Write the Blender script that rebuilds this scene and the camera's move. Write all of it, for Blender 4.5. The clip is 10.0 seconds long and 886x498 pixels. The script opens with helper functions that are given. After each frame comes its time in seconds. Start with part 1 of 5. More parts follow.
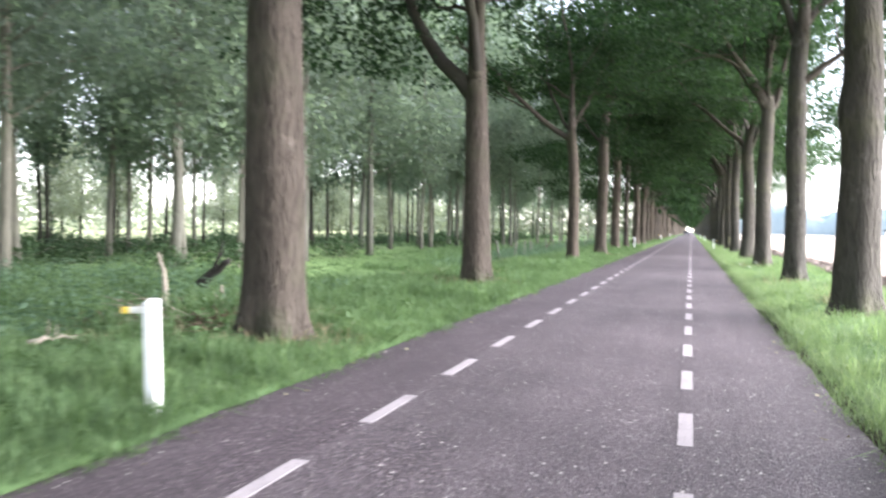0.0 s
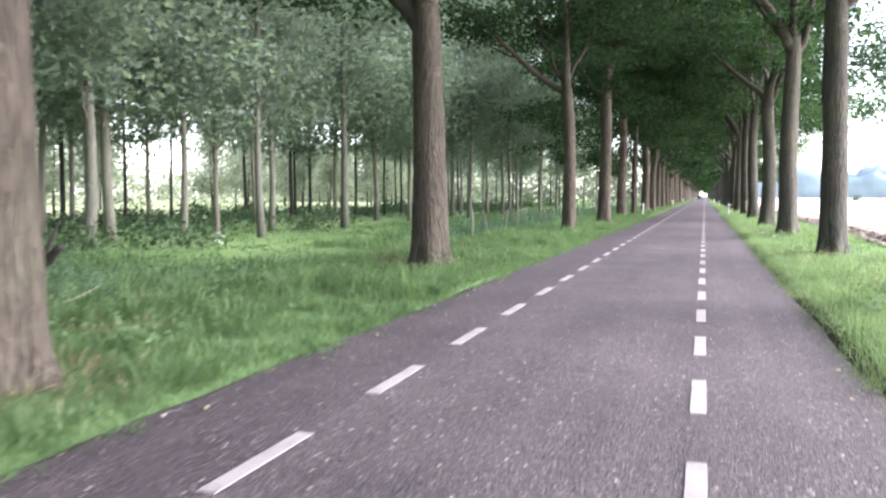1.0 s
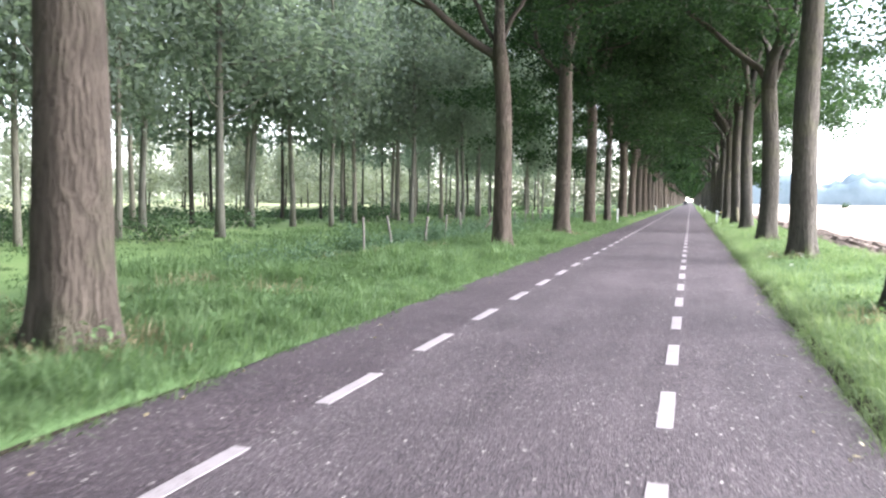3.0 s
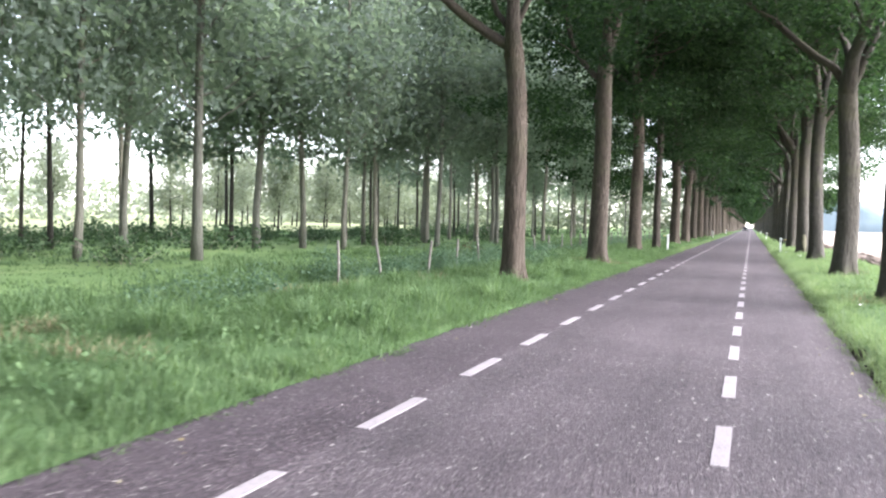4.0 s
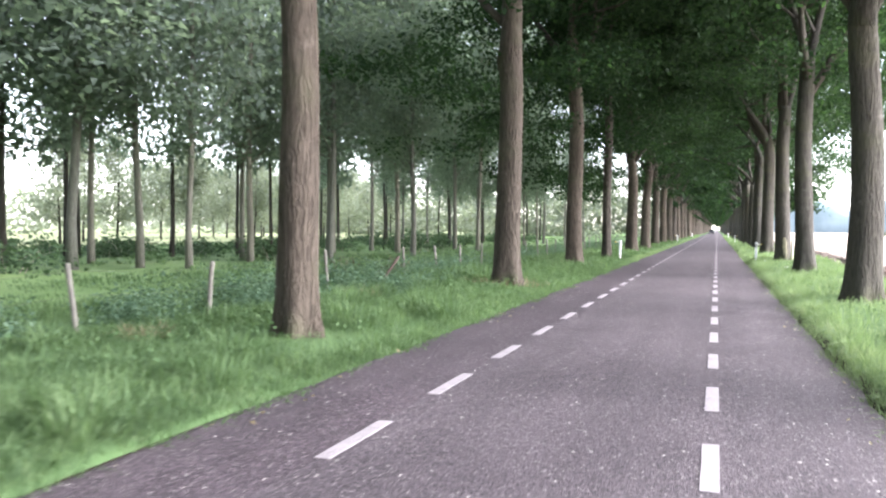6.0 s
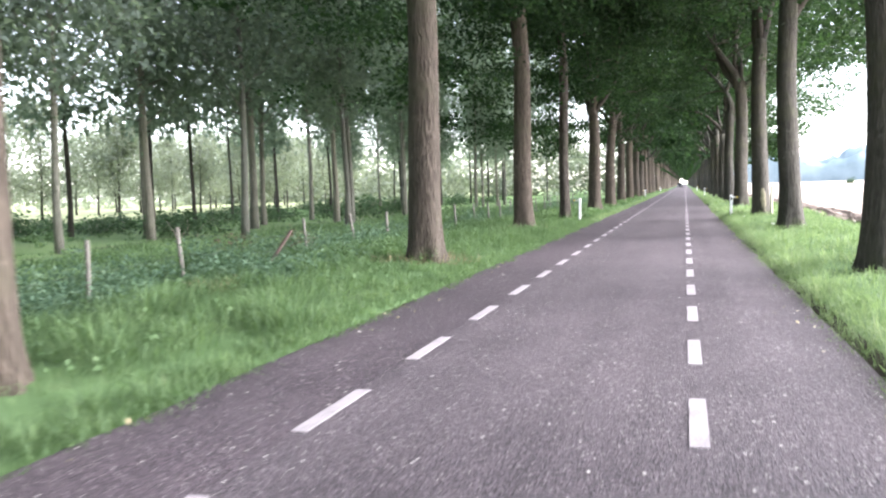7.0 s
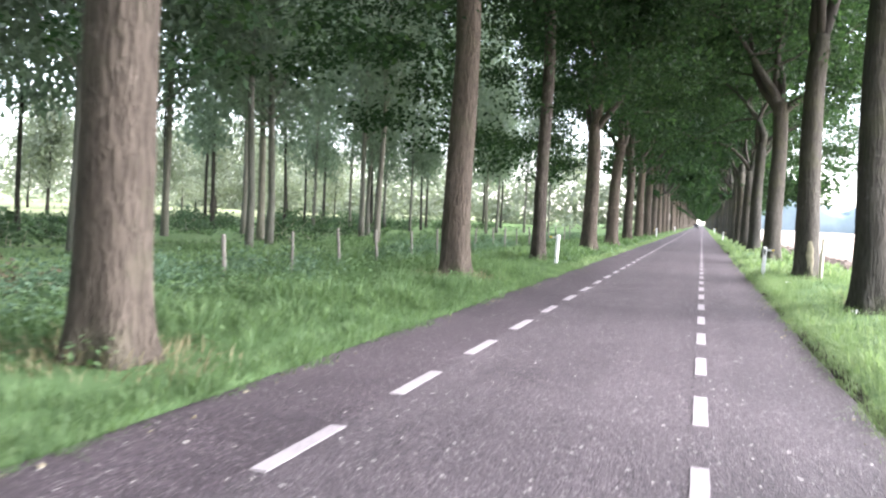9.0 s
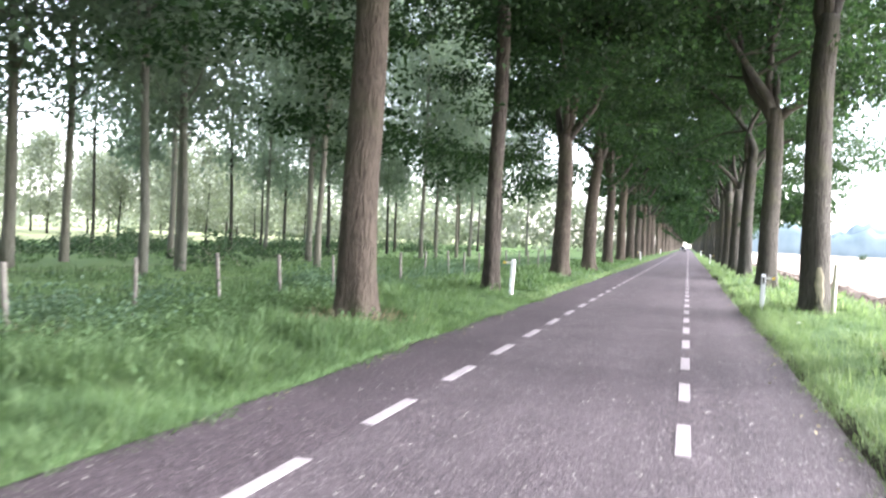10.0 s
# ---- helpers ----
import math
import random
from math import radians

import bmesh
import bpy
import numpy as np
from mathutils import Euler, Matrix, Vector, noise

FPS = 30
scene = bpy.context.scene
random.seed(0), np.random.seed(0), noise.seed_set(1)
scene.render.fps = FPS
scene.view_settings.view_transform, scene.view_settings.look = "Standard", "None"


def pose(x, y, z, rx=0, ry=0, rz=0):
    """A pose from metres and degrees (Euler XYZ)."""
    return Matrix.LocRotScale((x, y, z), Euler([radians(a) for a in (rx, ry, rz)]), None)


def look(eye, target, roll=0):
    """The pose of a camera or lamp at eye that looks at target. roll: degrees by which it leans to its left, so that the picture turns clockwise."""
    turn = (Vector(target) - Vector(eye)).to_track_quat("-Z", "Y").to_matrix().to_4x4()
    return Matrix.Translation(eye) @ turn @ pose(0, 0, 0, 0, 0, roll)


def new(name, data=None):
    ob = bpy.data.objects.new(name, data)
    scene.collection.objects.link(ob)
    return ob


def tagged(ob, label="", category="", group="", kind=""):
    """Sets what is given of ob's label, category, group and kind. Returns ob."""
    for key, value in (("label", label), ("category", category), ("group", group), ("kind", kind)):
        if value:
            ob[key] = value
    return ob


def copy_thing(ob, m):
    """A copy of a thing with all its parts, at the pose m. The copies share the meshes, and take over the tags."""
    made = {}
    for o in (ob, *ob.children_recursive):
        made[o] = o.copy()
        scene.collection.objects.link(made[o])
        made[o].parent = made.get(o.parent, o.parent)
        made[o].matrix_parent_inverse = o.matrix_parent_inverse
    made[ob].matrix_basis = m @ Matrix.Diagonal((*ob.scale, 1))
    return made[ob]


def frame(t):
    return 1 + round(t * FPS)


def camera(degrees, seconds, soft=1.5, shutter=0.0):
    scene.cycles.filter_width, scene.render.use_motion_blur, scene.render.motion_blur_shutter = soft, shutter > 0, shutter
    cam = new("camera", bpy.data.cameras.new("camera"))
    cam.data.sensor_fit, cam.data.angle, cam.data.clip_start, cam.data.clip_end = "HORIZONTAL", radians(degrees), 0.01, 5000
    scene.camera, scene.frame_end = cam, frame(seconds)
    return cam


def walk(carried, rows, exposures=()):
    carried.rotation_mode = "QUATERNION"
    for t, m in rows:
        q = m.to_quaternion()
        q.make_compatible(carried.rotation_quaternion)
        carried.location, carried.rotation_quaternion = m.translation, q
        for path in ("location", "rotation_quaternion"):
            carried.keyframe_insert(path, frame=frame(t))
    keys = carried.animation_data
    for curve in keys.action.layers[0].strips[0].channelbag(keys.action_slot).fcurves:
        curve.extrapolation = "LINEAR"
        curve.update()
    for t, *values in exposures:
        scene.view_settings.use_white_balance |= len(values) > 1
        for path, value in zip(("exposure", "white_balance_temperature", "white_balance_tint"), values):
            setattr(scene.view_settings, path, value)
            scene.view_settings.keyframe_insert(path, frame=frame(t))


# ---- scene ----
cam = camera(56.0, 10.0, soft=2.2, shutter=0.35)
PATH = [
    (0.0, look((0.006, -0.072, 1.38), (-0.564, 1.845, 1.327), 1.0)),
    (0.2, look((0.002, 0.753, 1.377), (-0.502, 2.686, 1.277), -0.5)),
    (0.3, look((0.001, 1.166, 1.375), (-0.515, 3.094, 1.255), -1.2)),
    (0.5, look((-0.003, 1.991, 1.372), (-0.559, 3.91, 1.277), 0.5)),
    (0.7, look((0.003, 2.828, 1.368), (-0.61, 4.729, 1.281), 0.8)),
    (0.8, look((0.007, 3.246, 1.365), (-0.605, 5.145, 1.222), 0.6)),
    (1.0, look((0.013, 4.083, 1.361), (-0.584, 5.988, 1.234), -0.0)),
    (1.2, look((0.011, 4.92, 1.37), (-0.546, 6.84, 1.322), 0.0)),
    (1.3, look((0.011, 5.339, 1.375), (-0.537, 7.261, 1.318), -0.9)),
    (1.5, look((0.009, 6.176, 1.384), (-0.551, 8.095, 1.34), -1.4)),
    (1.7, look((0.017, 7.012, 1.376), (-0.583, 8.92, 1.351), 0.3)),
    (1.8, look((0.02, 7.43, 1.372), (-0.595, 9.333, 1.354), 0.6)),
    (2.0, look((0.028, 8.266, 1.364), (-0.596, 10.165, 1.297), 0.2)),
    (2.2, look((0.061, 9.106, 1.355), (-0.529, 11.016, 1.269), 3.7)),
    (2.3, look((0.077, 9.527, 1.35), (-0.474, 11.449, 1.3), 2.1)),
    (2.5, look((0.11, 10.367, 1.341), (-0.43, 12.292, 1.282), -0.9)),
    (2.7, look((0.111, 11.196, 1.341), (-0.414, 13.122, 1.227), 0.6)),
    (3.8, look((0.117, 15.754, 1.342), (-0.565, 17.631, 1.241), -0.9)),
    (4.0, look((0.118, 16.583, 1.342), (-0.573, 18.458, 1.271), 1.5)),
    (4.2, look((0.127, 17.423, 1.35), (-0.58, 19.287, 1.189), 1.8)),
    (4.3, look((0.132, 17.843, 1.353), (-0.551, 19.717, 1.206), 0.8)),
    (4.5, look((0.141, 18.683, 1.361), (-0.466, 20.586, 1.263), 0.6)),
    (4.7, look((0.134, 19.524, 1.365), (-0.424, 21.441, 1.248), 0.3)),
    (4.8, look((0.13, 19.944, 1.366), (-0.434, 21.855, 1.191), 1.9)),
    (5.0, look((0.123, 20.785, 1.37), (-0.482, 22.687, 1.254), 2.6)),
    (5.2, look((0.094, 21.621, 1.369), (-0.563, 23.507, 1.264), 3.9)),
    (5.3, look((0.079, 22.038, 1.368), (-0.582, 23.921, 1.235), 4.2)),
    (5.5, look((0.05, 22.874, 1.367), (-0.605, 24.76, 1.256), 3.4)),
    (5.7, look((0.035, 23.715, 1.361), (-0.597, 25.612, 1.324), 0.9)),
    (6.8, look((-0.045, 28.339, 1.331), (-0.657, 30.238, 1.19), -0.3)),
    (7.0, look((-0.06, 29.18, 1.325), (-0.619, 31.095, 1.185), -1.7)),
    (7.2, look((-0.065, 30.014, 1.324), (-0.634, 31.928, 1.21), 0.6)),
    (7.3, look((-0.068, 30.43, 1.323), (-0.673, 32.335, 1.248), 1.4)),
    (7.5, look((-0.073, 31.264, 1.322), (-0.715, 33.156, 1.229), 2.0)),
    (7.7, look((-0.063, 32.112, 1.333), (-0.664, 34.019, 1.291), 2.1)),
    (7.8, look((-0.058, 32.536, 1.339), (-0.65, 34.446, 1.325), 2.1)),
    (8.0, look((-0.048, 33.384, 1.35), (-0.613, 35.302, 1.367), 2.3)),
    (8.2, look((-0.059, 34.227, 1.342), (-0.566, 36.161, 1.318), 0.6)),
    (8.3, look((-0.064, 34.648, 1.338), (-0.589, 36.578, 1.304), 2.6)),
    (8.5, look((-0.075, 35.491, 1.33), (-0.631, 37.411, 1.283), 4.5)),
    (8.7, look((-0.074, 36.341, 1.342), (-0.67, 38.244, 1.193), 2.7)),
    (8.8, look((-0.073, 36.766, 1.348), (-0.687, 38.666, 1.228), 0.9)),
    (9.0, look((-0.072, 37.616, 1.36), (-0.661, 39.525, 1.271), 2.8)),
    (9.2, look((-0.067, 38.465, 1.349), (-0.603, 40.391, 1.289), 0.3)),
    (9.3, look((-0.065, 38.89, 1.343), (-0.604, 40.815, 1.287), 0.3)),
    (9.5, look((-0.06, 39.739, 1.332), (-0.636, 41.654, 1.302), 0.7)),
    (9.7, look((-0.049, 40.582, 1.342), (-0.625, 42.497, 1.308), 1.5)),
    (9.8, look((-0.044, 41.003, 1.348), (-0.621, 42.917, 1.28), 1.9)),
    (10.0, look((-0.033, 41.846, 1.358), (-0.597, 43.765, 1.326), 2.7)),
]
EXPOSURE = [(0.0, 3.12, 6300, 17), (1.0, 2.98, 6300, 17), (2.5, 3.05, 6300, 17), (4.0, 3.02, 6300, 17), (5.5, 3.02, 6300, 17), (7.0, 3.12, 6300, 17), (8.0, 3.24, 6300, 17), (9.0, 3.16, 6300, 17), (10.0, 3.2, 6300, 17)]
walk(cam, PATH, EXPOSURE)

# ---- world, sun ----
world = bpy.data.worlds.new("world")
scene.world = world
world.use_nodes = True
wn, wl = world.node_tree.nodes, world.node_tree.links
wn.clear()
SUN_EL, SUN_AZ = 33.0, 80.0        # degrees above the horizon, and from +y towards +x
sky = wn.new("ShaderNodeTexSky")
sky.sky_type = 'NISHITA'
sky.sun_disc = False
sky.sun_elevation, sky.sun_rotation = radians(SUN_EL), radians(SUN_AZ)
sky.air_density, sky.dust_density, sky.ozone_density = 1.0, 0.6, 1.0
grey = wn.new("ShaderNodeHueSaturation")
grey.inputs["Saturation"].default_value = 0.47
bg = wn.new("ShaderNodeBackground")
bg.inputs["Strength"].default_value = 0.112
wo = wn.new("ShaderNodeOutputWorld")
wl.new(sky.outputs[0], grey.inputs["Color"])
wl.new(grey.outputs[0], bg.inputs["Color"])
wl.new(bg.outputs[0], wo.inputs["Surface"])

sun_data = bpy.data.lights.new("sun", 'SUN')
sun_data.energy, sun_data.angle, sun_data.color = 3.4, radians(62), (1.0, 0.97, 0.93)
sun = new("sun", sun_data)
se, sa = radians(SUN_EL), radians(SUN_AZ)
sun.matrix_world = look((60 * math.sin(sa) * math.cos(se), 60 * math.cos(sa) * math.cos(se), 60 * math.sin(se)), (0, 0, 0))


# ---- materials ----
def material(name):
    m = bpy.data.materials.new(name)
    m.use_nodes = True
    m.node_tree.nodes.clear()
    return m, m.node_tree.nodes, m.node_tree.links


def ramp(n, l, source, stops):
    r = n.new("ShaderNodeValToRGB")
    els = r.color_ramp.elements
    while len(els) < len(stops):
        els.new(0.5)
    for e, (p, c) in zip(els, stops):
        e.position, e.color = p, (*c, 1)
    l.new(source, r.inputs[0])
    return r.outputs[0]


def coords(n, l, scale=(1, 1, 1), world_space=False):
    tc = n.new("ShaderNodeNewGeometry") if world_space else n.new("ShaderNodeTexCoord")
    mp = n.new("ShaderNodeMapping")
    mp.inputs["Scale"].default_value = scale
    l.new(tc.outputs["Position" if world_space else "Object"], mp.inputs["Vector"])
    return mp.outputs[0]


def noise_tex(n, l, vec, scale, detail=4, rough=0.6):
    t = n.new("ShaderNodeTexNoise")
    t.inputs["Scale"].default_value, t.inputs["Detail"].default_value, t.inputs["Roughness"].default_value = scale, detail, rough
    if vec is not None:
        l.new(vec, t.inputs["Vector"])
    return t.outputs[0]


def mix(n, l, fac, a, b, mode='MIX'):
    x = n.new("ShaderNodeMix")
    x.data_type, x.blend_type = 'RGBA', mode
    for sock, val in ((x.inputs[0], fac), (x.inputs[6], a), (x.inputs[7], b)):
        if isinstance(val, (int, float)):
            sock.default_value = val
        elif isinstance(val, tuple):
            sock.default_value = (*val, 1)
        else:
            l.new(val, sock)
    return x.outputs[2]


def calc(n, l, op, a, b=0.0):
    x = n.new("ShaderNodeMath")
    x.operation = op
    for sock, val in zip(x.inputs, (a, b)):
        if isinstance(val, (int, float)):
            sock.default_value = val
        else:
            l.new(val, sock)
    return x.outputs[0]


def finish(n, l, colour, rough=0.8, height=None, strength=0.4, dist=0.01, metal=0.0, spec=0.5):
    p = n.new("ShaderNodeBsdfPrincipled")
    if isinstance(colour, tuple):
        p.inputs["Base Color"].default_value = (*colour, 1)
    else:
        l.new(colour, p.inputs["Base Color"])
    if isinstance(rough, (int, float)):
        p.inputs["Roughness"].default_value = rough
    else:
        l.new(rough, p.inputs["Roughness"])
    p.inputs["Metallic"].default_value = metal
    p.inputs["Specular IOR Level"].default_value = spec
    if height is not None:
        b = n.new("ShaderNodeBump")
        b.inputs["Strength"].default_value, b.inputs["Distance"].default_value = strength, dist
        l.new(height, b.inputs["Height"])
        l.new(b.outputs[0], p.inputs["Normal"])
    o = n.new("ShaderNodeOutputMaterial")
    l.new(p.outputs[0], o.inputs["Surface"])
    return p


def leaf_material(name, stops, glow=0.45, rough=0.62):
    """Thin leaves: each one a little different, and light shines through them."""
    m, n, l = material(name)
    g = n.new("ShaderNodeNewGeometry")
    oi = n.new("ShaderNodeObjectInfo")
    big = noise_tex(n, l, g.outputs["Position"], 0.35, 3)
    tuft = noise_tex(n, l, g.outputs["Position"], 2.6, 2)
    v = calc(n, l, 'ADD', calc(n, l, 'MULTIPLY', g.outputs["Random Per Island"], 0.42), calc(n, l, 'MULTIPLY', big, 0.32))
    v = calc(n, l, 'ADD', v, calc(n, l, 'MULTIPLY', calc(n, l, 'SUBTRACT', tuft, 0.36), 0.9))
    v = calc(n, l, 'ADD', v, calc(n, l, 'MULTIPLY', calc(n, l, 'SUBTRACT', oi.outputs["Random"], 0.5), 0.16))
    col = ramp(n, l, v, stops)
    d = n.new("ShaderNodeBsdfPrincipled")
    d.inputs["Roughness"].default_value = rough
    d.inputs["Specular IOR Level"].default_value = 0.14
    l.new(col, d.inputs["Base Color"])
    t = n.new("ShaderNodeBsdfTranslucent")
    l.new(mix(n, l, 1.0, col, (1.15, 1.25, 0.85), 'MULTIPLY'), t.inputs["Color"])
    s = n.new("ShaderNodeMixShader")
    s.inputs[0].default_value = glow
    l.new(d.outputs[0], s.inputs[1])
    l.new(t.outputs[0], s.inputs[2])
    o = n.new("ShaderNodeOutputMaterial")
    l.new(s.outputs[0], o.inputs["Surface"])
    return m


def bark_material(name, dark, mid, light, furrow=1.0, moss=(0.10, 0.12, 0.06), moss_amount=0.35):
    m, n, l = material(name)
    vec = coords(n, l, (1, 1, 1))
    warp = n.new("ShaderNodeTexNoise")
    warp.inputs["Scale"].default_value = 3.0
    l.new(vec, warp.inputs["Vector"])
    off = n.new("ShaderNodeVectorMath")
    off.operation = 'MULTIPLY_ADD'
    l.new(warp.outputs["Color"], off.inputs[0])
    off.inputs[1].default_value = (0.10, 0.10, 0.25)
    l.new(vec, off.inputs[2])
    st = n.new("ShaderNodeMapping")
    st.inputs["Scale"].default_value = (17, 17, 2.6)
    l.new(off.outputs[0], st.inputs["Vector"])
    vo = n.new("ShaderNodeTexVoronoi")
    vo.feature = 'DISTANCE_TO_EDGE'
    vo.inputs["Scale"].default_value = 1.0
    l.new(st.outputs[0], vo.inputs["Vector"])
    long_grain = n.new("ShaderNodeMapping")
    long_grain.inputs["Scale"].default_value = (30, 30, 3.4)
    l.new(off.outputs[0], long_grain.inputs["Vector"])
    furrows = noise_tex(n, l, long_grain.outputs[0], 1.0, 3, 0.55)
    cells = ramp(n, l, vo.outputs["Distance"], [(0.0, (0, 0, 0)), (0.3, (0.7, 0.7, 0.7)), (0.7, (1, 1, 1))])
    ridge = calc(n, l, 'ADD', calc(n, l, 'MULTIPLY', cells, 0.35), calc(n, l, 'MULTIPLY', ramp(n, l, furrows, [(0.36, (0, 0, 0)), (0.58, (1, 1, 1))]), 0.65))
    fine = noise_tex(n, l, coords(n, l, (40, 40, 9)), 1.0, 5, 0.7)
    big = noise_tex(n, l, vec, 1.1, 4)
    oi = n.new("ShaderNodeObjectInfo")
    tone = calc(n, l, 'ADD', calc(n, l, 'MULTIPLY', fine, 0.5), calc(n, l, 'MULTIPLY', big, 0.5))
    col = ramp(n, l, tone, [(0.3, mid), (0.72, light)])
    col = mix(n, l, calc(n, l, 'MULTIPLY', calc(n, l, 'SUBTRACT', 1.0, ridge), min(0.8, furrow * 0.62)), col, dark)
    mossy = ramp(n, l, noise_tex(n, l, vec, 0.8, 5, 0.65), [(0.5, (0, 0, 0)), (0.7, (1, 1, 1))])
    col = mix(n, l, calc(n, l, 'MULTIPLY', mossy, moss_amount), col, moss)
    lichen = ramp(n, l, noise_tex(n, l, vec, 2.6, 6, 0.7), [(0.60, (0, 0, 0)), (0.68, (1, 1, 1))])
    col = mix(n, l, calc(n, l, 'MULTIPLY', lichen, 0.45), col, tuple(min(1.0, 1.55 * c) for c in (light[0] * 0.95, light[1], light[2] * 1.02)))
    col = mix(n, l, 1.0, col, ramp(n, l, oi.outputs["Random"], [(0, (0.82, 0.84, 0.86)), (1, (1.12, 1.08, 1.04))]), 'MULTIPLY')
    h = calc(n, l, 'ADD', calc(n, l, 'MULTIPLY', ridge, 1.0), calc(n, l, 'MULTIPLY', fine, 0.35))
    finish(n, l, col, 0.9, h, 0.9 * furrow, 0.035, spec=0.2)
    return m


def ground_material(name, stops, scale, bump=0.03, fine_scale=30.0):
    m, n, l = material(name)
    vec = coords(n, l, world_space=True)
    a = noise_tex(n, l, vec, scale, 6, 0.65)
    b = noise_tex(n, l, vec, fine_scale, 5, 0.7)
    v = calc(n, l, 'ADD', calc(n, l, 'MULTIPLY', a, 0.65), calc(n, l, 'MULTIPLY', b, 0.35))
    finish(n, l, ramp(n, l, v, stops), 0.95, b, 0.7, bump, spec=0.15)
    return m


def land_material():
    """Soil and turf of the whole plain: wood floor, meadow, verge, rutted strip and field, which fray into each other."""
    m, n, l = material("land")
    vec = coords(n, l, world_space=True)
    fine = noise_tex(n, l, vec, 30.0, 5, 0.7)

    def tone(scale, stops):
        a = noise_tex(n, l, vec, scale, 6, 0.65)
        return ramp(n, l, calc(n, l, 'ADD', calc(n, l, 'MULTIPLY', a, 0.65), calc(n, l, 'MULTIPLY', fine, 0.35)), stops)
    sep = n.new("ShaderNodeSeparateXYZ")
    l.new(vec, sep.inputs[0])
    fray = calc(n, l, 'MULTIPLY', calc(n, l, 'SUBTRACT', noise_tex(n, l, vec, 0.9, 5, 0.65), 0.5), 3.2)
    x = calc(n, l, 'ADD', sep.outputs[0], fray)

    def beyond(edge, soft):
        r = n.new("ShaderNodeMapRange")
        r.inputs["From Min"].default_value, r.inputs["From Max"].default_value = edge - soft, edge + soft
        l.new(x, r.inputs["Value"])
        return r.outputs[0]
    col = tone(0.08, [(0.3, (0.172, 0.200, 0.104)), (0.6, (0.232, 0.260, 0.140)), (0.8, (0.29, 0.295, 0.172))])
    col = mix(n, l, beyond(-36.0, 1.5), col, tone(0.35, [(0.3, (0.098, 0.166, 0.060)), (0.5, (0.138, 0.220, 0.082)), (0.75, (0.185, 0.24, 0.105))]))
    col = mix(n, l, beyond(-9.0, 1.0), col, tone(0.9, [(0.3, (0.058, 0.102, 0.042)), (0.55, (0.082, 0.142, 0.058)), (0.8, (0.125, 0.150, 0.075))]))
    col = mix(n, l, beyond(4.7, 0.25), col, tone(0.5, [(0.3, (0.15, 0.12, 0.105)), (0.5, (0.26, 0.215, 0.19)), (0.75, (0.38, 0.33, 0.285))]))
    col = mix(n, l, beyond(7.8, 0.8), col, tone(0.25, [(0.3, (0.38, 0.32, 0.27)), (0.55, (0.50, 0.44, 0.37)), (0.8, (0.60, 0.54, 0.46))]))
    finish(n, l, col, 0.95, fine, 0.7, 0.03, spec=0.15)
    return m


def asphalt_material():
    m, n, l = material("asphalt")
    vec = coords(n, l, world_space=True)
    sep = n.new("ShaderNodeSeparateXYZ")
    l.new(vec, sep.inputs[0])
    stones = n.new("ShaderNodeTexVoronoi")
    stones.inputs["Scale"].default_value = 75
    l.new(vec, stones.inputs["Vector"])
    grain = ramp(n, l, stones.outputs["Color"], [(0.15, (0.031, 0.026, 0.031)), (0.6, (0.064, 0.054, 0.062)), (0.97, (0.138, 0.119, 0.132))])
    stains = noise_tex(n, l, vec, 0.6, 6, 0.62)
    col = mix(n, l, 1.0, grain, ramp(n, l, stains, [(0.3, (0.78, 0.76, 0.78)), (0.7, (1.22, 1.2, 1.2))]), 'MULTIPLY')
    streak = noise_tex(n, l, coords(n, l, (2.2, 0.06, 1), True), 1.0, 4)
    col = mix(n, l, 1.0, col, ramp(n, l, streak, [(0.35, (0.84, 0.83, 0.84)), (0.68, (1.14, 1.13, 1.13))]), 'MULTIPLY')
    # the left cycle lane is slightly redder, and darkened for the left trees' shade
    wob = calc(n, l, 'ADD', sep.outputs[0], calc(n, l, 'MULTIPLY', noise_tex(n, l, vec, 2.0, 2), 0.05))
    lane = calc(n, l, 'LESS_THAN', wob, -2.15)
    col = mix(n, l, lane, col, mix(n, l, 1.0, col, (0.84, 0.80, 0.83), 'MULTIPLY'))
    specks = n.new("ShaderNodeTexVoronoi")
    specks.inputs["Scale"].default_value = 9
    l.new(vec, specks.inputs["Vector"])
    dot = calc(n, l, 'LESS_THAN', specks.outputs["Distance"], 0.095)
    pick = n.new("ShaderNodeSeparateColor")
    l.new(specks.outputs["Color"], pick.inputs[0])
    dot = calc(n, l, 'MULTIPLY', dot, calc(n, l, 'GREATER_THAN', pick.outputs[0], 0.48))
    col = mix(n, l, calc(n, l, 'MULTIPLY', dot, 0.8), col, (0.58, 0.55, 0.53))
    # pale chips of stone worn bare among the dark ones
    chips = n.new("ShaderNodeTexVoronoi")
    chips.inputs["Scale"].default_value = 38
    l.new(vec, chips.inputs["Vector"])
    chip = n.new("ShaderNodeSeparateColor")
    l.new(chips.outputs["Color"], chip.inputs[0])
    bare = calc(n, l, 'MULTIPLY', calc(n, l, 'LESS_THAN', chips.outputs["Distance"], 0.26), calc(n, l, 'GREATER_THAN', calc(n, l, 'ADD', chip.outputs[1], calc(n, l, 'MULTIPLY', stains, 0.5)), 0.98))
    col = mix(n, l, calc(n, l, 'MULTIPLY', bare, 0.62), col, (0.40, 0.37, 0.37))
    h = calc(n, l, 'ADD', stones.outputs["Distance"], calc(n, l, 'MULTIPLY', noise_tex(n, l, vec, 70, 4), 0.8))
    finish(n, l, col, 0.68, h, 0.8, 0.008, spec=0.35)
    return m


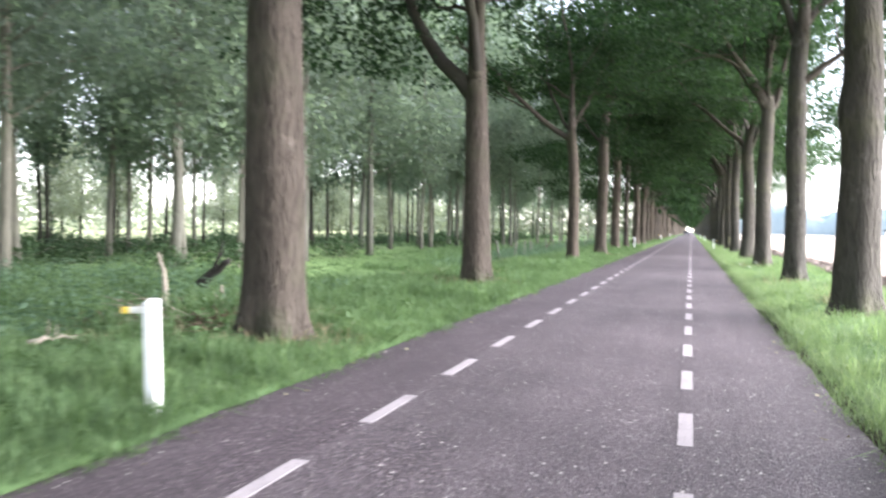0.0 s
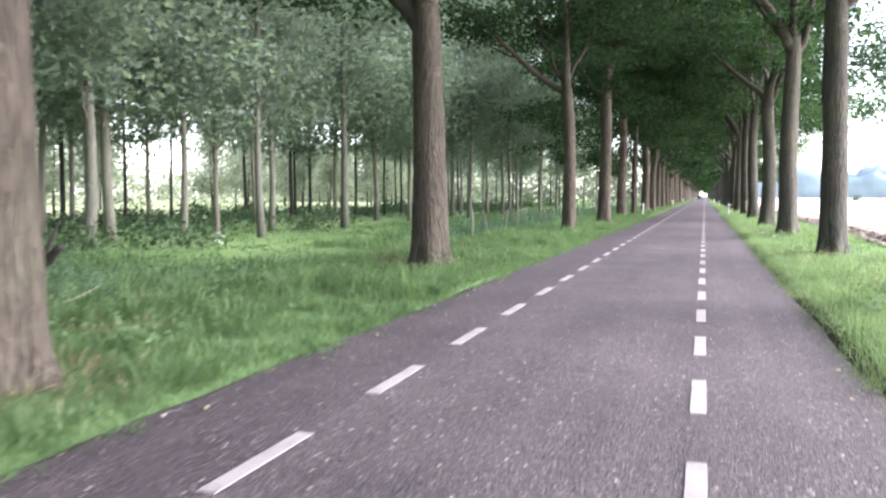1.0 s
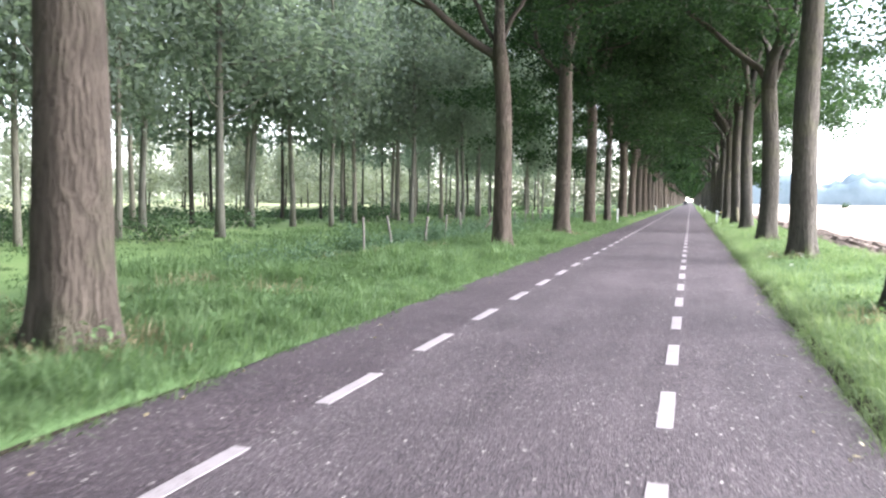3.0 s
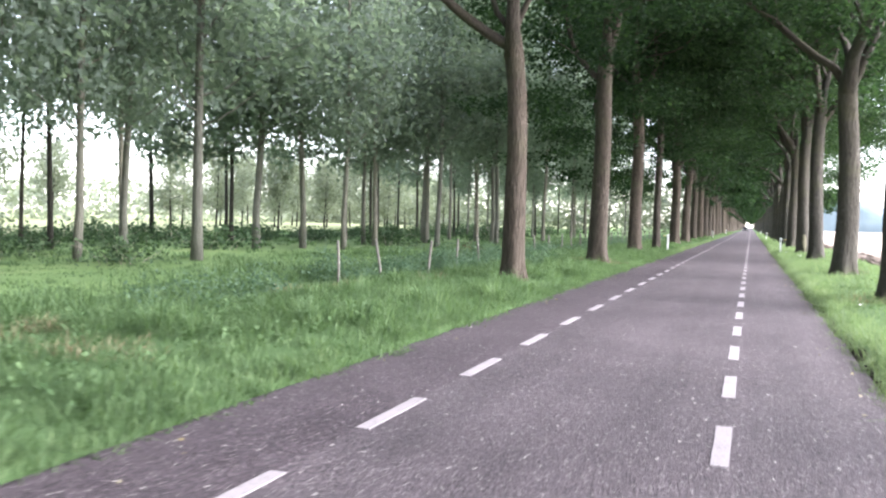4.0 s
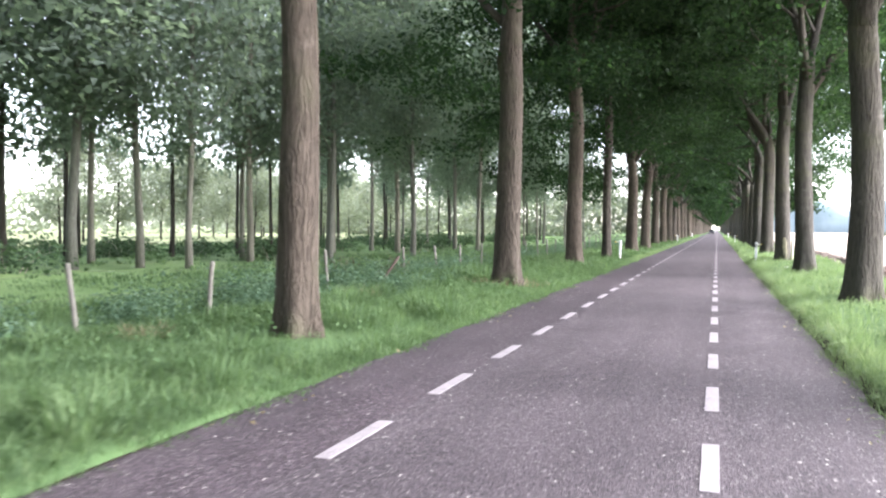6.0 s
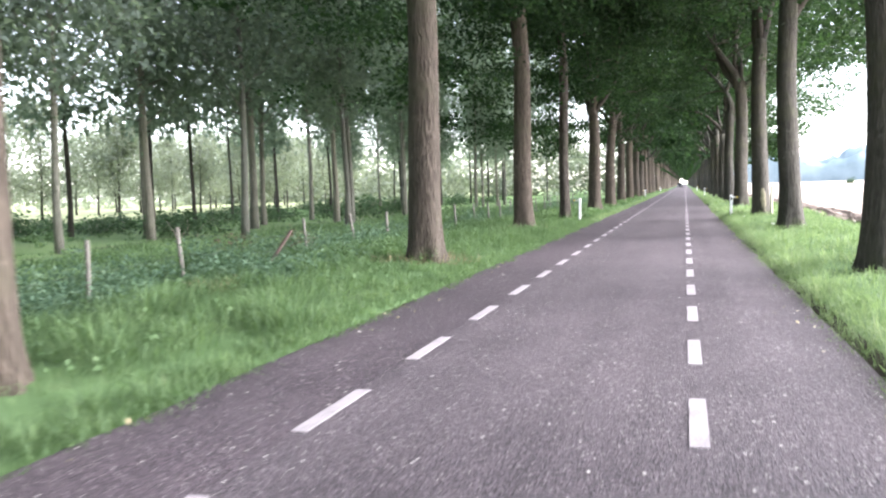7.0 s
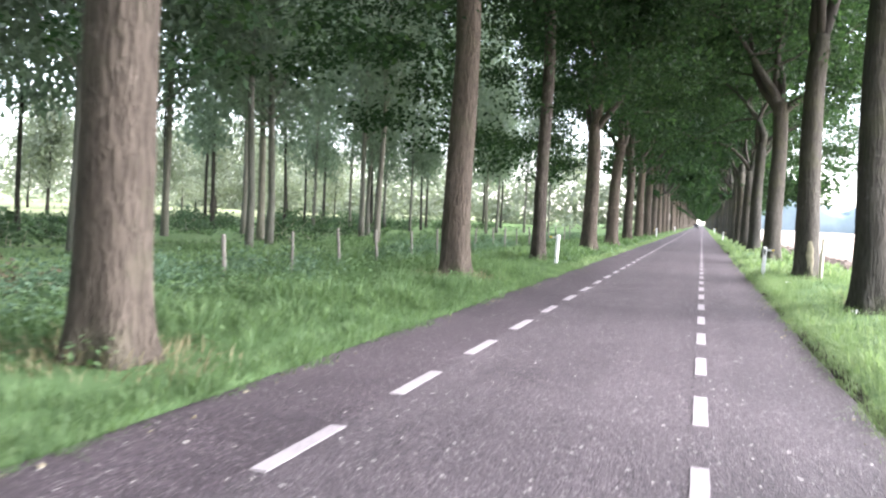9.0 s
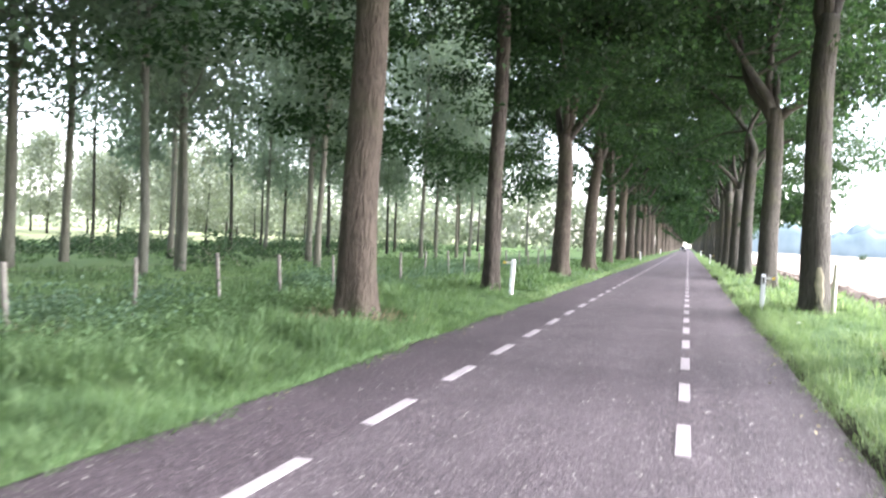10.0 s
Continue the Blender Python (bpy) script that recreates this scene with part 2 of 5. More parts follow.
def paint_material(name, base, worn, rough=0.6):
    m, n, l = material(name)
    vec = coords(n, l, world_space=True)
    w = noise_tex(n, l, vec, 60, 5, 0.75)
    k = noise_tex(n, l, vec, 3.0, 4)
    v = calc(n, l, 'ADD', calc(n, l, 'MULTIPLY', w, 0.7), calc(n, l, 'MULTIPLY', k, 0.3))
    finish(n, l, ramp(n, l, v, [(0.36, worn), (0.50, base)]), rough, w, 0.3, 0.004, spec=0.4)
    return m


def plain_material(name, a, b, scale=12.0, rough=0.6, metal=0.0):
    m, n, l = material(name)
    v = noise_tex(n, l, coords(n, l), scale, 5, 0.7)
    finish(n, l, ramp(n, l, v, [(0.3, a), (0.7, b)]), rough, v, 0.25, 0.005, metal)
    return m


M_ASPHALT = asphalt_material()
M_PAINT = paint_material("road_paint", (0.285, 0.262, 0.278), (0.13, 0.117, 0.126))
M_BARK = bark_material("oak_bark", (0.030, 0.025, 0.020), (0.075, 0.062, 0.051), (0.130, 0.109, 0.091), 1.15)
# right row: mossier grey-green bark, its duller tone also standing for back light
M_BARK_BACKLIT = bark_material("backlit_grey_bark", (0.026, 0.024, 0.021), (0.064, 0.059, 0.051), (0.122, 0.114, 0.099), 1.0, (0.11, 0.12, 0.06), 0.5)
# mossy limb bark, darkened in colour for the shade inside the crowns
M_LIMB_SHADED = bark_material("shaded_limb_bark", (0.019, 0.017, 0.014), (0.045, 0.040, 0.034), (0.082, 0.073, 0.062), 0.6, (0.06, 0.07, 0.035), 0.5)
# poplar bark again, its colour darkened for backlit trunks inside the wood
M_POPLAR_SHADED = bark_material("shaded_poplar_bark", (0.014, 0.013, 0.012), (0.032, 0.030, 0.026), (0.062, 0.058, 0.050), 0.6, (0.07, 0.08, 0.045), 0.5)
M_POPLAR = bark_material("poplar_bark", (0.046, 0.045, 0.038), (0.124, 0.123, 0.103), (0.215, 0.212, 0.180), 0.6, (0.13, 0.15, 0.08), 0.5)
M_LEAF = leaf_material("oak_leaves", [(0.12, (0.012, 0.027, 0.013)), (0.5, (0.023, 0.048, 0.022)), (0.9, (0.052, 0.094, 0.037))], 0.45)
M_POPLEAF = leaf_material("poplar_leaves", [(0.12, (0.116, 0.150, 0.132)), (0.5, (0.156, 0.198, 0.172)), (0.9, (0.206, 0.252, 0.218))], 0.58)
# leaf colour lifted to a pale grey-green for mist and backlight
M_SCRUB_HAZED = leaf_material("hazed_scrub_leaves", [(0.12, (0.158, 0.180, 0.145)), (0.5, (0.200, 0.226, 0.184)), (0.9, (0.255, 0.28, 0.234))], 0.5)
M_BUSH = leaf_material("bramble_leaves", [(0.12, (0.034, 0.062, 0.034)), (0.5, (0.056, 0.094, 0.050)), (0.9, (0.09, 0.135, 0.070))], 0.35)
M_GRASS = leaf_material("grass_blades", [(0.12, (0.106, 0.162, 0.080)), (0.5, (0.152, 0.214, 0.112)), (0.8, (0.208, 0.270, 0.156)), (0.97, (0.32, 0.36, 0.23))], 0.45)
M_GRASS_DEEP = leaf_material("rank_grass", [(0.08, (0.043, 0.076, 0.038)), (0.45, (0.098, 0.160, 0.077)), (0.8, (0.172, 0.250, 0.126)), (1.0, (0.25, 0.33, 0.18))], 0.46)
M_WEED = leaf_material("weed_leaves", [(0.12, (0.066, 0.120, 0.055)), (0.5, (0.092, 0.152, 0.070)), (0.9, (0.13, 0.195, 0.095))], 0.35)
M_LAND = land_material()
# soil lip, coloured extra dark for the shadow line under the grass edge
M_SOIL_SHADED = ground_material("shaded_edge_soil", [(0.3, (0.014, 0.012, 0.009)), (0.55, (0.026, 0.023, 0.016)), (0.8, (0.05, 0.046, 0.028))], 2.0)
M_RUT = ground_material("dark_rut_soil", [(0.3, (0.045, 0.036, 0.030)), (0.5, (0.11, 0.088, 0.075)), (0.75, (0.26, 0.215, 0.185))], 1.6, 0.06)
M_WHITE = plain_material("white_post_paint", (0.74, 0.75, 0.77), (0.86, 0.86, 0.87), 9, 0.5)
M_YELLOW = plain_material("yellow_reflector", (0.75, 0.50, 0.05), (0.85, 0.62, 0.10), 20, 0.35)
M_SILVER = plain_material("silver_reflector", (0.62, 0.62, 0.58), (0.75, 0.74, 0.70), 20, 0.35)
M_BLACK = plain_material("black_band", (0.02, 0.02, 0.02), (0.05, 0.045, 0.04), 20, 0.5)
M_STAKE = plain_material("weathered_wood", (0.10, 0.095, 0.084), (0.20, 0.19, 0.165), 14, 0.9)
M_WIRE = plain_material("fence_wire", (0.05, 0.045, 0.04), (0.11, 0.10, 0.09), 30, 0.6, 0.7)
M_DEADWOOD = plain_material("dead_wood", (0.20, 0.17, 0.14), (0.38, 0.34, 0.28), 11, 0.9)
M_CHAR = plain_material("rotten_wood", (0.006, 0.005, 0.004), (0.022, 0.019, 0.016), 9, 0.95)
M_WOUND = plain_material("bare_wood", (0.17, 0.158, 0.105), (0.27, 0.245, 0.17), 7, 0.85)
M_PETAL = plain_material("white_petal", (0.72, 0.73, 0.70), (0.85, 0.85, 0.82), 8, 0.7)
M_PAPER = plain_material("dirty_paper", (0.30, 0.29, 0.27), (0.48, 0.46, 0.43), 60, 0.8)
M_DRY = leaf_material("dry_leaf", [(0.2, (0.13, 0.115, 0.066)), (0.5, (0.215, 0.188, 0.118)), (0.9, (0.36, 0.325, 0.225))], 0.2)

M_FALLEN = leaf_material("fallen_leaf", [(0.2, (0.22, 0.18, 0.10)), (0.5, (0.34, 0.30, 0.20)), (0.9, (0.55, 0.52, 0.42))], 0.2)


# ---- mesh helpers ----
def mesh_of(name, verts, faces, mat, smooth=True):
    me = bpy.data.meshes.new(name)
    me.from_pydata(verts, [], faces)
    me.materials.append(mat)
    if smooth:
        me.polygons.foreach_set("use_smooth", [True] * len(me.polygons))
    me.update()
    return me


def quad_mesh(name, v, mat, sides=4):
    """A mesh of loose faces, sides corners each, from an (n * sides, 3) array."""
    v = np.ascontiguousarray(v, dtype=np.float32)
    n = len(v) // sides
    me = bpy.data.meshes.new(name)
    me.vertices.add(len(v))
    me.vertices.foreach_set("co", v.ravel())
    me.loops.add(n * sides)
    me.loops.foreach_set("vertex_index", np.arange(n * sides, dtype=np.int32))
    me.polygons.add(n)
    me.polygons.foreach_set("loop_start", np.arange(n, dtype=np.int32) * sides)
    me.materials.append(mat)
    me.update(calc_edges=True)
    return me


def part(name, me, parent, label="", m=None):
    ob = new(name, me)
    ob.parent = parent
    if m is not None:
        ob.matrix_basis = m
    if label:
        ob["label"] = label
    return ob


def thing(name, place, label, category, group="", turn=0.0):
    ob = new(name)
    ob.empty_display_size = 0.2
    ob.matrix_basis = pose(*place, 0, 0, turn)
    return tagged(ob, label, category, group)


def tube(pts, radii, sides, wobble=None, cap=True):
    """Verts and faces of a tapered tube along pts."""
    pts = [Vector(p) for p in pts]
    verts, faces = [], []
    ref = Vector((1, 0, 0))
    for i, p in enumerate(pts):
        d = (pts[min(i + 1, len(pts) - 1)] - pts[max(i - 1, 0)]).normalized()
        u = (ref - d * ref.dot(d))
        if u.length < 1e-3:
            u = Vector((0, 1, 0)) - d * d.y
        u.normalize()
        ref = u
        w = d.cross(u)
        for k in range(sides):
            a = 2 * math.pi * k / sides
            r = radii[i] * (wobble(a, p.z) if wobble else 1.0)
            verts.append(tuple(p + (u * math.cos(a) + w * math.sin(a)) * r))
    for i in range(len(pts) - 1):
        for k in range(sides):
            a, b = i * sides + k, i * sides + (k + 1) % sides
            faces.append((a, b, b + sides, a + sides))
    if cap:
        faces.append(tuple(range(sides))[::-1])
        faces.append(tuple(range(len(verts) - sides, len(verts))))
    return verts, faces


class Builder:
    def __init__(self):
        self.v, self.f = [], []

    def add(self, vf):
        b = len(self.v)
        self.v += vf[0]
        self.f += [tuple(i + b for i in f) for f in vf[1]]
        return self

    def mesh(self, name, mat, smooth=True):
        return mesh_of(name, self.v, self.f, mat, smooth)


def leaf_cloud(rng, centres, per, spread, size, flat=0.65):
    """Leaf-shaped folded faces strewn round the centres."""
    c = np.repeat(np.asarray(centres, float), per, axis=0)
    n = len(c)
    c = c + rng.normal(0, 1, (n, 3)) * np.asarray(spread)
    az = rng.uniform(0, 2 * np.pi, n)
    el = rng.normal(-0.25, 0.45, n)
    d = np.stack([np.cos(az) * np.cos(el), np.sin(az) * np.cos(el), np.sin(el)], 1)
    up = np.stack([rng.normal(0, flat, n), rng.normal(0, flat, n), np.ones(n)], 1)
    s = np.cross(d, up)
    s /= np.linalg.norm(s, axis=1, keepdims=True)
    ln = (size * rng.uniform(0.6, 1.35, n))[:, None]
    w = ln * rng.uniform(0.24, 0.36, n)[:, None]
    nrm = np.cross(s, d)
    mid = c + d * ln * 0.45 + nrm * ln * 0.06
    q = np.stack([c, mid + s * w, c + d * ln - nrm * ln * 0.08, mid - s * w], 1)
    return q.reshape(-1, 3)


def spray_cloud(rng, centres, per, spread, size):
    """Small pointed leaves in flat sprays round the centres."""
    c = np.repeat(np.asarray(centres, float), per, axis=0)
    n = len(c)
    c = c + rng.normal(0, 1, (n, 3)) * np.asarray(spread)
    az, el = rng.uniform(0, 2 * np.pi, n), rng.normal(-0.3, 0.5, n)
    d = np.stack([np.cos(az) * np.cos(el), np.sin(az) * np.cos(el), np.sin(el)], 1)
    s = np.cross(d, np.stack([rng.normal(0, 0.8, n), rng.normal(0, 0.8, n), np.ones(n)], 1))
    s /= np.linalg.norm(s, axis=1, keepdims=True)
    ln = (size * rng.uniform(0.6, 1.35, n))[:, None]
    w = ln * rng.uniform(0.32, 0.46, n)[:, None]
    return np.stack([c - s * w, c + s * w, c + d * ln], 1).reshape(-1, 3)


def limb_path(start, az, el, length, rng, bend=0.35, steps=9, sag=0.0):
    """A limb that leaves at the bearing az and slope el (degrees) and bends upward on the way."""
    pts, p = [Vector(start)], Vector(start)
    a, e = radians(az), radians(el)
    for i in range(steps):
        a += rng.normal(0, 0.20)
        e += bend / steps + rng.normal(0, 0.17) - sag * i / steps
        p = p + Vector((math.cos(a) * math.cos(e), math.sin(a) * math.cos(e), math.sin(e))) * (length / steps)
        pts.append(p.copy())
    return pts


def ground_height(x, y):
    """The lie of the land across the road: low berms under the avenue, flat ground beyond."""
    x = np.asarray(x, float)
    y = np.asarray(y, float)
    h = np.interp(x, [-300, -60, -20, -11, -7.6, -6.2, -5.0, -4.1, -3.38, -3.26, 1.18, 1.33, 1.9, 2.9, 3.8, 5.0, 9, 300],
                  [0.0, 0.0, 0.0, 0.0, -0.02, 0.05, 0.10, 0.10, 0.01, -0.06, -0.05, 0.015, 0.07, 0.12, 0.08, -0.02, -0.05, -0.05])
    off = np.where((x > -3.3) & (x < 1.22), 0.0, 1.0)
    return h + off * (0.02 * np.sin(x * 2.1 + y * 0.9) + 0.025 * np.sin(y * 0.55 + x * 0.4))


# ---- ground, road ----
def build_ground():
    xs = np.concatenate([[-2500, -1000, -400, -200, -130, -90, -60], np.arange(-50, -12, 2.0), np.arange(-12, -3.6, 0.4), [-3.5, -3.42, -3.35, -3.30, -3.24, -1, 1.1, 1.16, 1.23, 1.33, 1.5],
                         np.arange(1.8, 9, 0.4), np.arange(9, 40, 4.0), [60, 100, 200, 400, 1000, 2500]])
    ys = np.concatenate([[-2500, -800, -200, -80, -40], np.arange(-20, 130, 1.0), np.arange(130, 420, 10.0), [450, 600, 1000, 2500]])
    X, Y = np.meshgrid(xs, ys)
    Z = ground_height(X, Y)
    nx = len(xs)
    verts = np.stack([X, Y, Z], -1).reshape(-1, 3).tolist()
    faces, idx = [], []
    for j in range(len(ys) - 1):
        for i in range(nx - 1):
            a = j * nx + i
            faces.append((a, a + 1, a + nx + 1, a + nx))
            idx.append(1 if -3.31 < 0.5 * (xs[i] + xs[i + 1]) < 1.30 else 0)
    me = mesh_of("ground", verts, faces, M_LAND)
    me.materials.append(M_SOIL_SHADED)
    me.polygons.foreach_set("material_index", idx)
    tagged(new("ground", me), "grassy verges, woodland floor and pale bare field", "ground", kind="structure")


LEFT_EDGE, RIGHT_EDGE, LEFT_LINE, RIGHT_LINE = -3.28, 1.20, -2.15, 0.0


def build_road():
    rng = np.random.default_rng(5)
    ys = np.concatenate([np.arange(-30, 90, 0.25), np.arange(90, 420, 4.0), [600, 1200]])
    el = np.interp(ys, ys[::3], rng.normal(0, 0.02, len(ys[::3])))
    er = np.interp(ys, ys[::3], rng.normal(0, 0.02, len(ys[::3])))
    verts, faces = [], []
    for y, a, b in zip(ys, el, er):
        l, r = LEFT_EDGE + a, RIGHT_EDGE + b
        verts += [(l - 0.01, y, -0.09), (l, y, -0.012), (l + 0.06, y, -0.002), (-1.0, y, 0.0), (r - 0.06, y, -0.002), (r, y, -0.012), (r + 0.01, y, -0.09)]
    for j in range(len(ys) - 1):
        for i in range(6):
            k = j * 7 + i
            faces.append((k, k + 1, k + 8, k + 7))
    road = tagged(new("road", mesh_of("road", verts, faces, M_ASPHALT, False)), "dark grey asphalt road with dashed white cycle-lane lines", "road", kind="structure")

    def dash(seed):
        r = random.Random(seed)
        o, n = [], 6
        for side in (-1, 1):
            for i in range(n + 1):
                o.append((side * (0.05 + r.uniform(-0.002, 0.002)), -0.5 + i / n + r.uniform(-0.006, 0.006) * (i in (0, n)), 0.004))
        low = [(x * 1.02, y * 1.004, 0.0) for x, y, z in o]
        f = [(i, i + 1, i + n + 2, i + n + 1)[::-1] for i in range(n)]
        k = 2 * (n + 1)
        ring = list(range(n + 1)) + list(range(2 * n + 1, n, -1))
        f += [(ring[i], ring[(i + 1) % len(ring)], ring[(i + 1) % len(ring)] + k, ring[i] + k) for i in range(len(ring))]
        return mesh_of("lane_marking", o + low, f, M_PAINT, False)
    kinds = [dash(s) for s in range(4)]
    for x, phase in ((LEFT_LINE, LEFT_PHASE), (RIGHT_LINE, RIGHT_PHASE)):
        for i in range(-4, 62):
            part("lane_marking", kinds[i % 4], road, m=pose(x, phase + PERIOD * i, 0.001))
        far = Builder()
        for i in range(62, 180):
            me = kinds[i % 4]
            far.add(([(v.co.x + x, v.co.y + phase + PERIOD * i, v.co.z + 0.001) for v in me.vertices], [tuple(p.vertices) for p in me.polygons]))
        ob = part("far_lane_marking", far.mesh("far_lane_marking", M_PAINT, False), road)
        ob["kind"] = "stuff"


PERIOD, LEFT_PHASE, RIGHT_PHASE = 2.0, -0.16, -0.05
build_ground()
build_road()


# ---- avenue trees ----
def trunk_mesh(rng, r0, top, lean=(0.0, 0.0), sway=0.06, burls=(), sides=26, step=0.16):
    """A stout trunk with root flare, shallow flutes and swellings. burls: (height, bearing, size)."""
    zs = np.arange(-0.12, top + 0.01, step)
    ph = rng.uniform(0, 6.28, 4)
    pts, radii = [], []
    for z in zs:
        k = max(z, 0) / top
        pts.append((lean[0] * k * k + sway * math.sin(z * 0.9 + ph[0]) * k, lean[1] * k * k + sway * math.sin(z * 0.8 + ph[1]) * k, z))
        radii.append(r0 * (1.0 - 0.22 * k) * (1 - 0.14 * max(0.0, 1 - (top - z) / 0.5)) * (1 + 0.17 * math.exp(-max(z, 0) / 0.25) + 0.08 * math.exp(-max(z, 0) / 1.2)))

    def wob(a, z):
        flare = math.exp(-max(z, 0) / 0.4)
        w = 1 + 0.025 * math.sin(3 * a + ph[2] + z * 0.3) + (0.03 + 0.12 * flare) * math.sin(5 * a + ph[3]) * (0.5 + flare) + 0.05 * noise.noise((math.cos(a) * 1.6, math.sin(a) * 1.6, z * 0.9 + ph[0])) + 0.025 * noise.noise((math.cos(a) * 4, math.sin(a) * 4, z * 3 + ph[1]))
        for bz, ba, bs in burls:
            da = (a - radians(ba) + math.pi) % (2 * math.pi) - math.pi
            w += bs * math.exp(-(da / 0.6) ** 2 - ((z - bz) / 0.28) ** 2)
        return w
    return tube(pts, radii, sides, wob), pts, radii


def avenue_tree(seed, place, r0, fork, limbs, height=16.0, reach=4.6, bark=None, lean=(0, 0), sway=0.06, burls=(), low=5.0, clumps=210, per=84, leaf=0.165, towards=0, skirt=0, closed=0.0, label="", sides=26, tilt=0.0):
    """One roadside tree. limbs: (height, bearing, slope, length, radius). towards: the side on which the road lies."""
    rng = np.random.default_rng(seed)
    bark = bark or M_BARK
    ob = thing("avenue_tree", place, label or "tall avenue tree with furrowed brown bark and dark green crown", "tree", "avenue trees along the road")
    ob.matrix_basis = pose(*place, 0, tilt, 0)
    far = clumps <= 125
    step = 0.48 if far else 0.16
    vf, pts, radii = trunk_mesh(rng, r0, fork, lean, sway, burls, sides, step)
    part("trunk", mesh_of("trunk", *vf, bark), ob)
    top = Vector(pts[-1])
    tips = []

    def grow(start, az, el, length, r, deep):
        path = limb_path(start, az, el, length, rng, 0.25 if deep else 0.35)
        rr = [r * (1 - 0.78 * i / 9) for i in range(10)]
        b.add(tube(path, rr, 5 if far else 9 if deep else 3, cap=False))
        if deep and clumps > 125:
            for j in range(3, 10):
                if rng.random() < 0.8:
                    grow(path[j], az + rng.choice([-1, 1]) * rng.uniform(25, 75), el * 0.5 + rng.uniform(-15, 35), length * rng.uniform(0.28, 0.5), rr[j] * 0.55, False)
        for j in range(5 if deep else 5, 10, 2):
            tips.append(path[j])
    for h, az, el, length, r in limbs:
        i = min(int(round((h + 0.12) / step)), len(pts) - 1)
        b = Builder()
        start = Vector(pts[i])
        grow(start, az, el, length, r, True)
        part("limb", b.mesh("limb", M_LIMB_SHADED), ob)
    # leader: the trunk goes on into the crown
    b = Builder()
    path = limb_path(top - Vector((0, 0, 0.5)), rng.uniform(0, 360), 86, height * 0.9 - fork, rng, 0.0, 10)
    rr = [radii[-1] * (1.08 - 0.62 * min(1, i / 3.5) - 0.36 * i / 10) for i in range(11)]
    b.add(tube(path, rr, 6 if far else 12))
    for j in range(2, 11):
        for _ in range(1 if far else 2):
            az = rng.uniform(0, 360)
            sub = limb_path(path[j], az, rng.uniform(5, 45), reach * rng.uniform(0.45, 0.95), rng, 0.3, 7)
            b.add(tube(sub, [rr[j] * 0.5 * (1 - 0.8 * i / 7) for i in range(8)], 4, cap=False))
            tips += [sub[4], sub[7]]
    part("limb", b.mesh("limb", bark), ob)
    # crown: clumps on the branch tips and in a broad dome that arches over the road
    bare = clumps > 150      # the nearer trees carry no leaves close to their bole
    cs = [np.array(t) for t in tips if t[2] > low - 0.6 and not (bare and math.hypot(t[0], t[1]) < 1.3 and t[2] < low + 1.8)]
    n = 0
    while n < clumps:
        a, rad = rng.uniform(0, 6.283), math.sqrt(rng.random()) * reach
        x, y = math.cos(a) * rad, math.sin(a) * rad
        z = rng.uniform(low, height)
        k = (z - low) / (height - low)
        edge = reach * math.sqrt(max(0.0, 1 - (abs(k - 0.4) / 0.62) ** 2))
        if rad > edge or (bare and rad < 1.4 and z < low + 2.0):
            continue
        if towards and x * towards > 1.5 and z < low + 0.35 * (x * towards - 1.5) + 0.6:
            continue
        # a bough carries several sprays in one sloping tier, with gaps to the next
        for _ in range(5):
            d = rng.normal(0, 1, 3) * (0.75, 0.75, 0.16)
            cs.append(np.array((x + d[0], y + d[1], z + d[2] - 0.12 * math.hypot(d[0], d[1]))))
            n += 1
    # low boughs that hang out on the far side from the road
    for _ in range(skirt):
        x, y, z = -towards * rng.uniform(1.2, reach), rng.uniform(-reach, reach) * 0.9, low - rng.uniform(0.0, 1.9) * rng.random() ** 0.6
        for _ in range(3):
            d = rng.normal(0, 1, 3) * (0.6, 0.6, 0.2)
            cs.append(np.array((x + d[0], y + d[1], z + d[2])))
    # extra clumps that close the crown top, added to cut the skylight below
    for _ in range(int(closed * clumps)):
        a, rad = rng.uniform(0, 6.283), math.sqrt(rng.random()) * reach * 0.92
        cs.append(np.array((math.cos(a) * rad, math.sin(a) * rad, rng.uniform(10.6, height - 0.28 * rad))))
    high = [c for c in cs if c[2] > 10.5]
    cs = [c for c in cs if c[2] <= 10.5]
    q = leaf_cloud(rng, cs, per, (0.42, 0.42, 0.17), leaf)
    if high:
        q = np.concatenate([q, leaf_cloud(rng, high, max(4, per // 4), (0.6, 0.6, 0.4), leaf * 2.4)])
    q = q[np.repeat(q[::4, 2] > low - (2.4 if skirt else 1.0), 4)]
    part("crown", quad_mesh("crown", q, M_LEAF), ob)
    return ob


def gz(x, y):
    return float(ground_height(x, y))


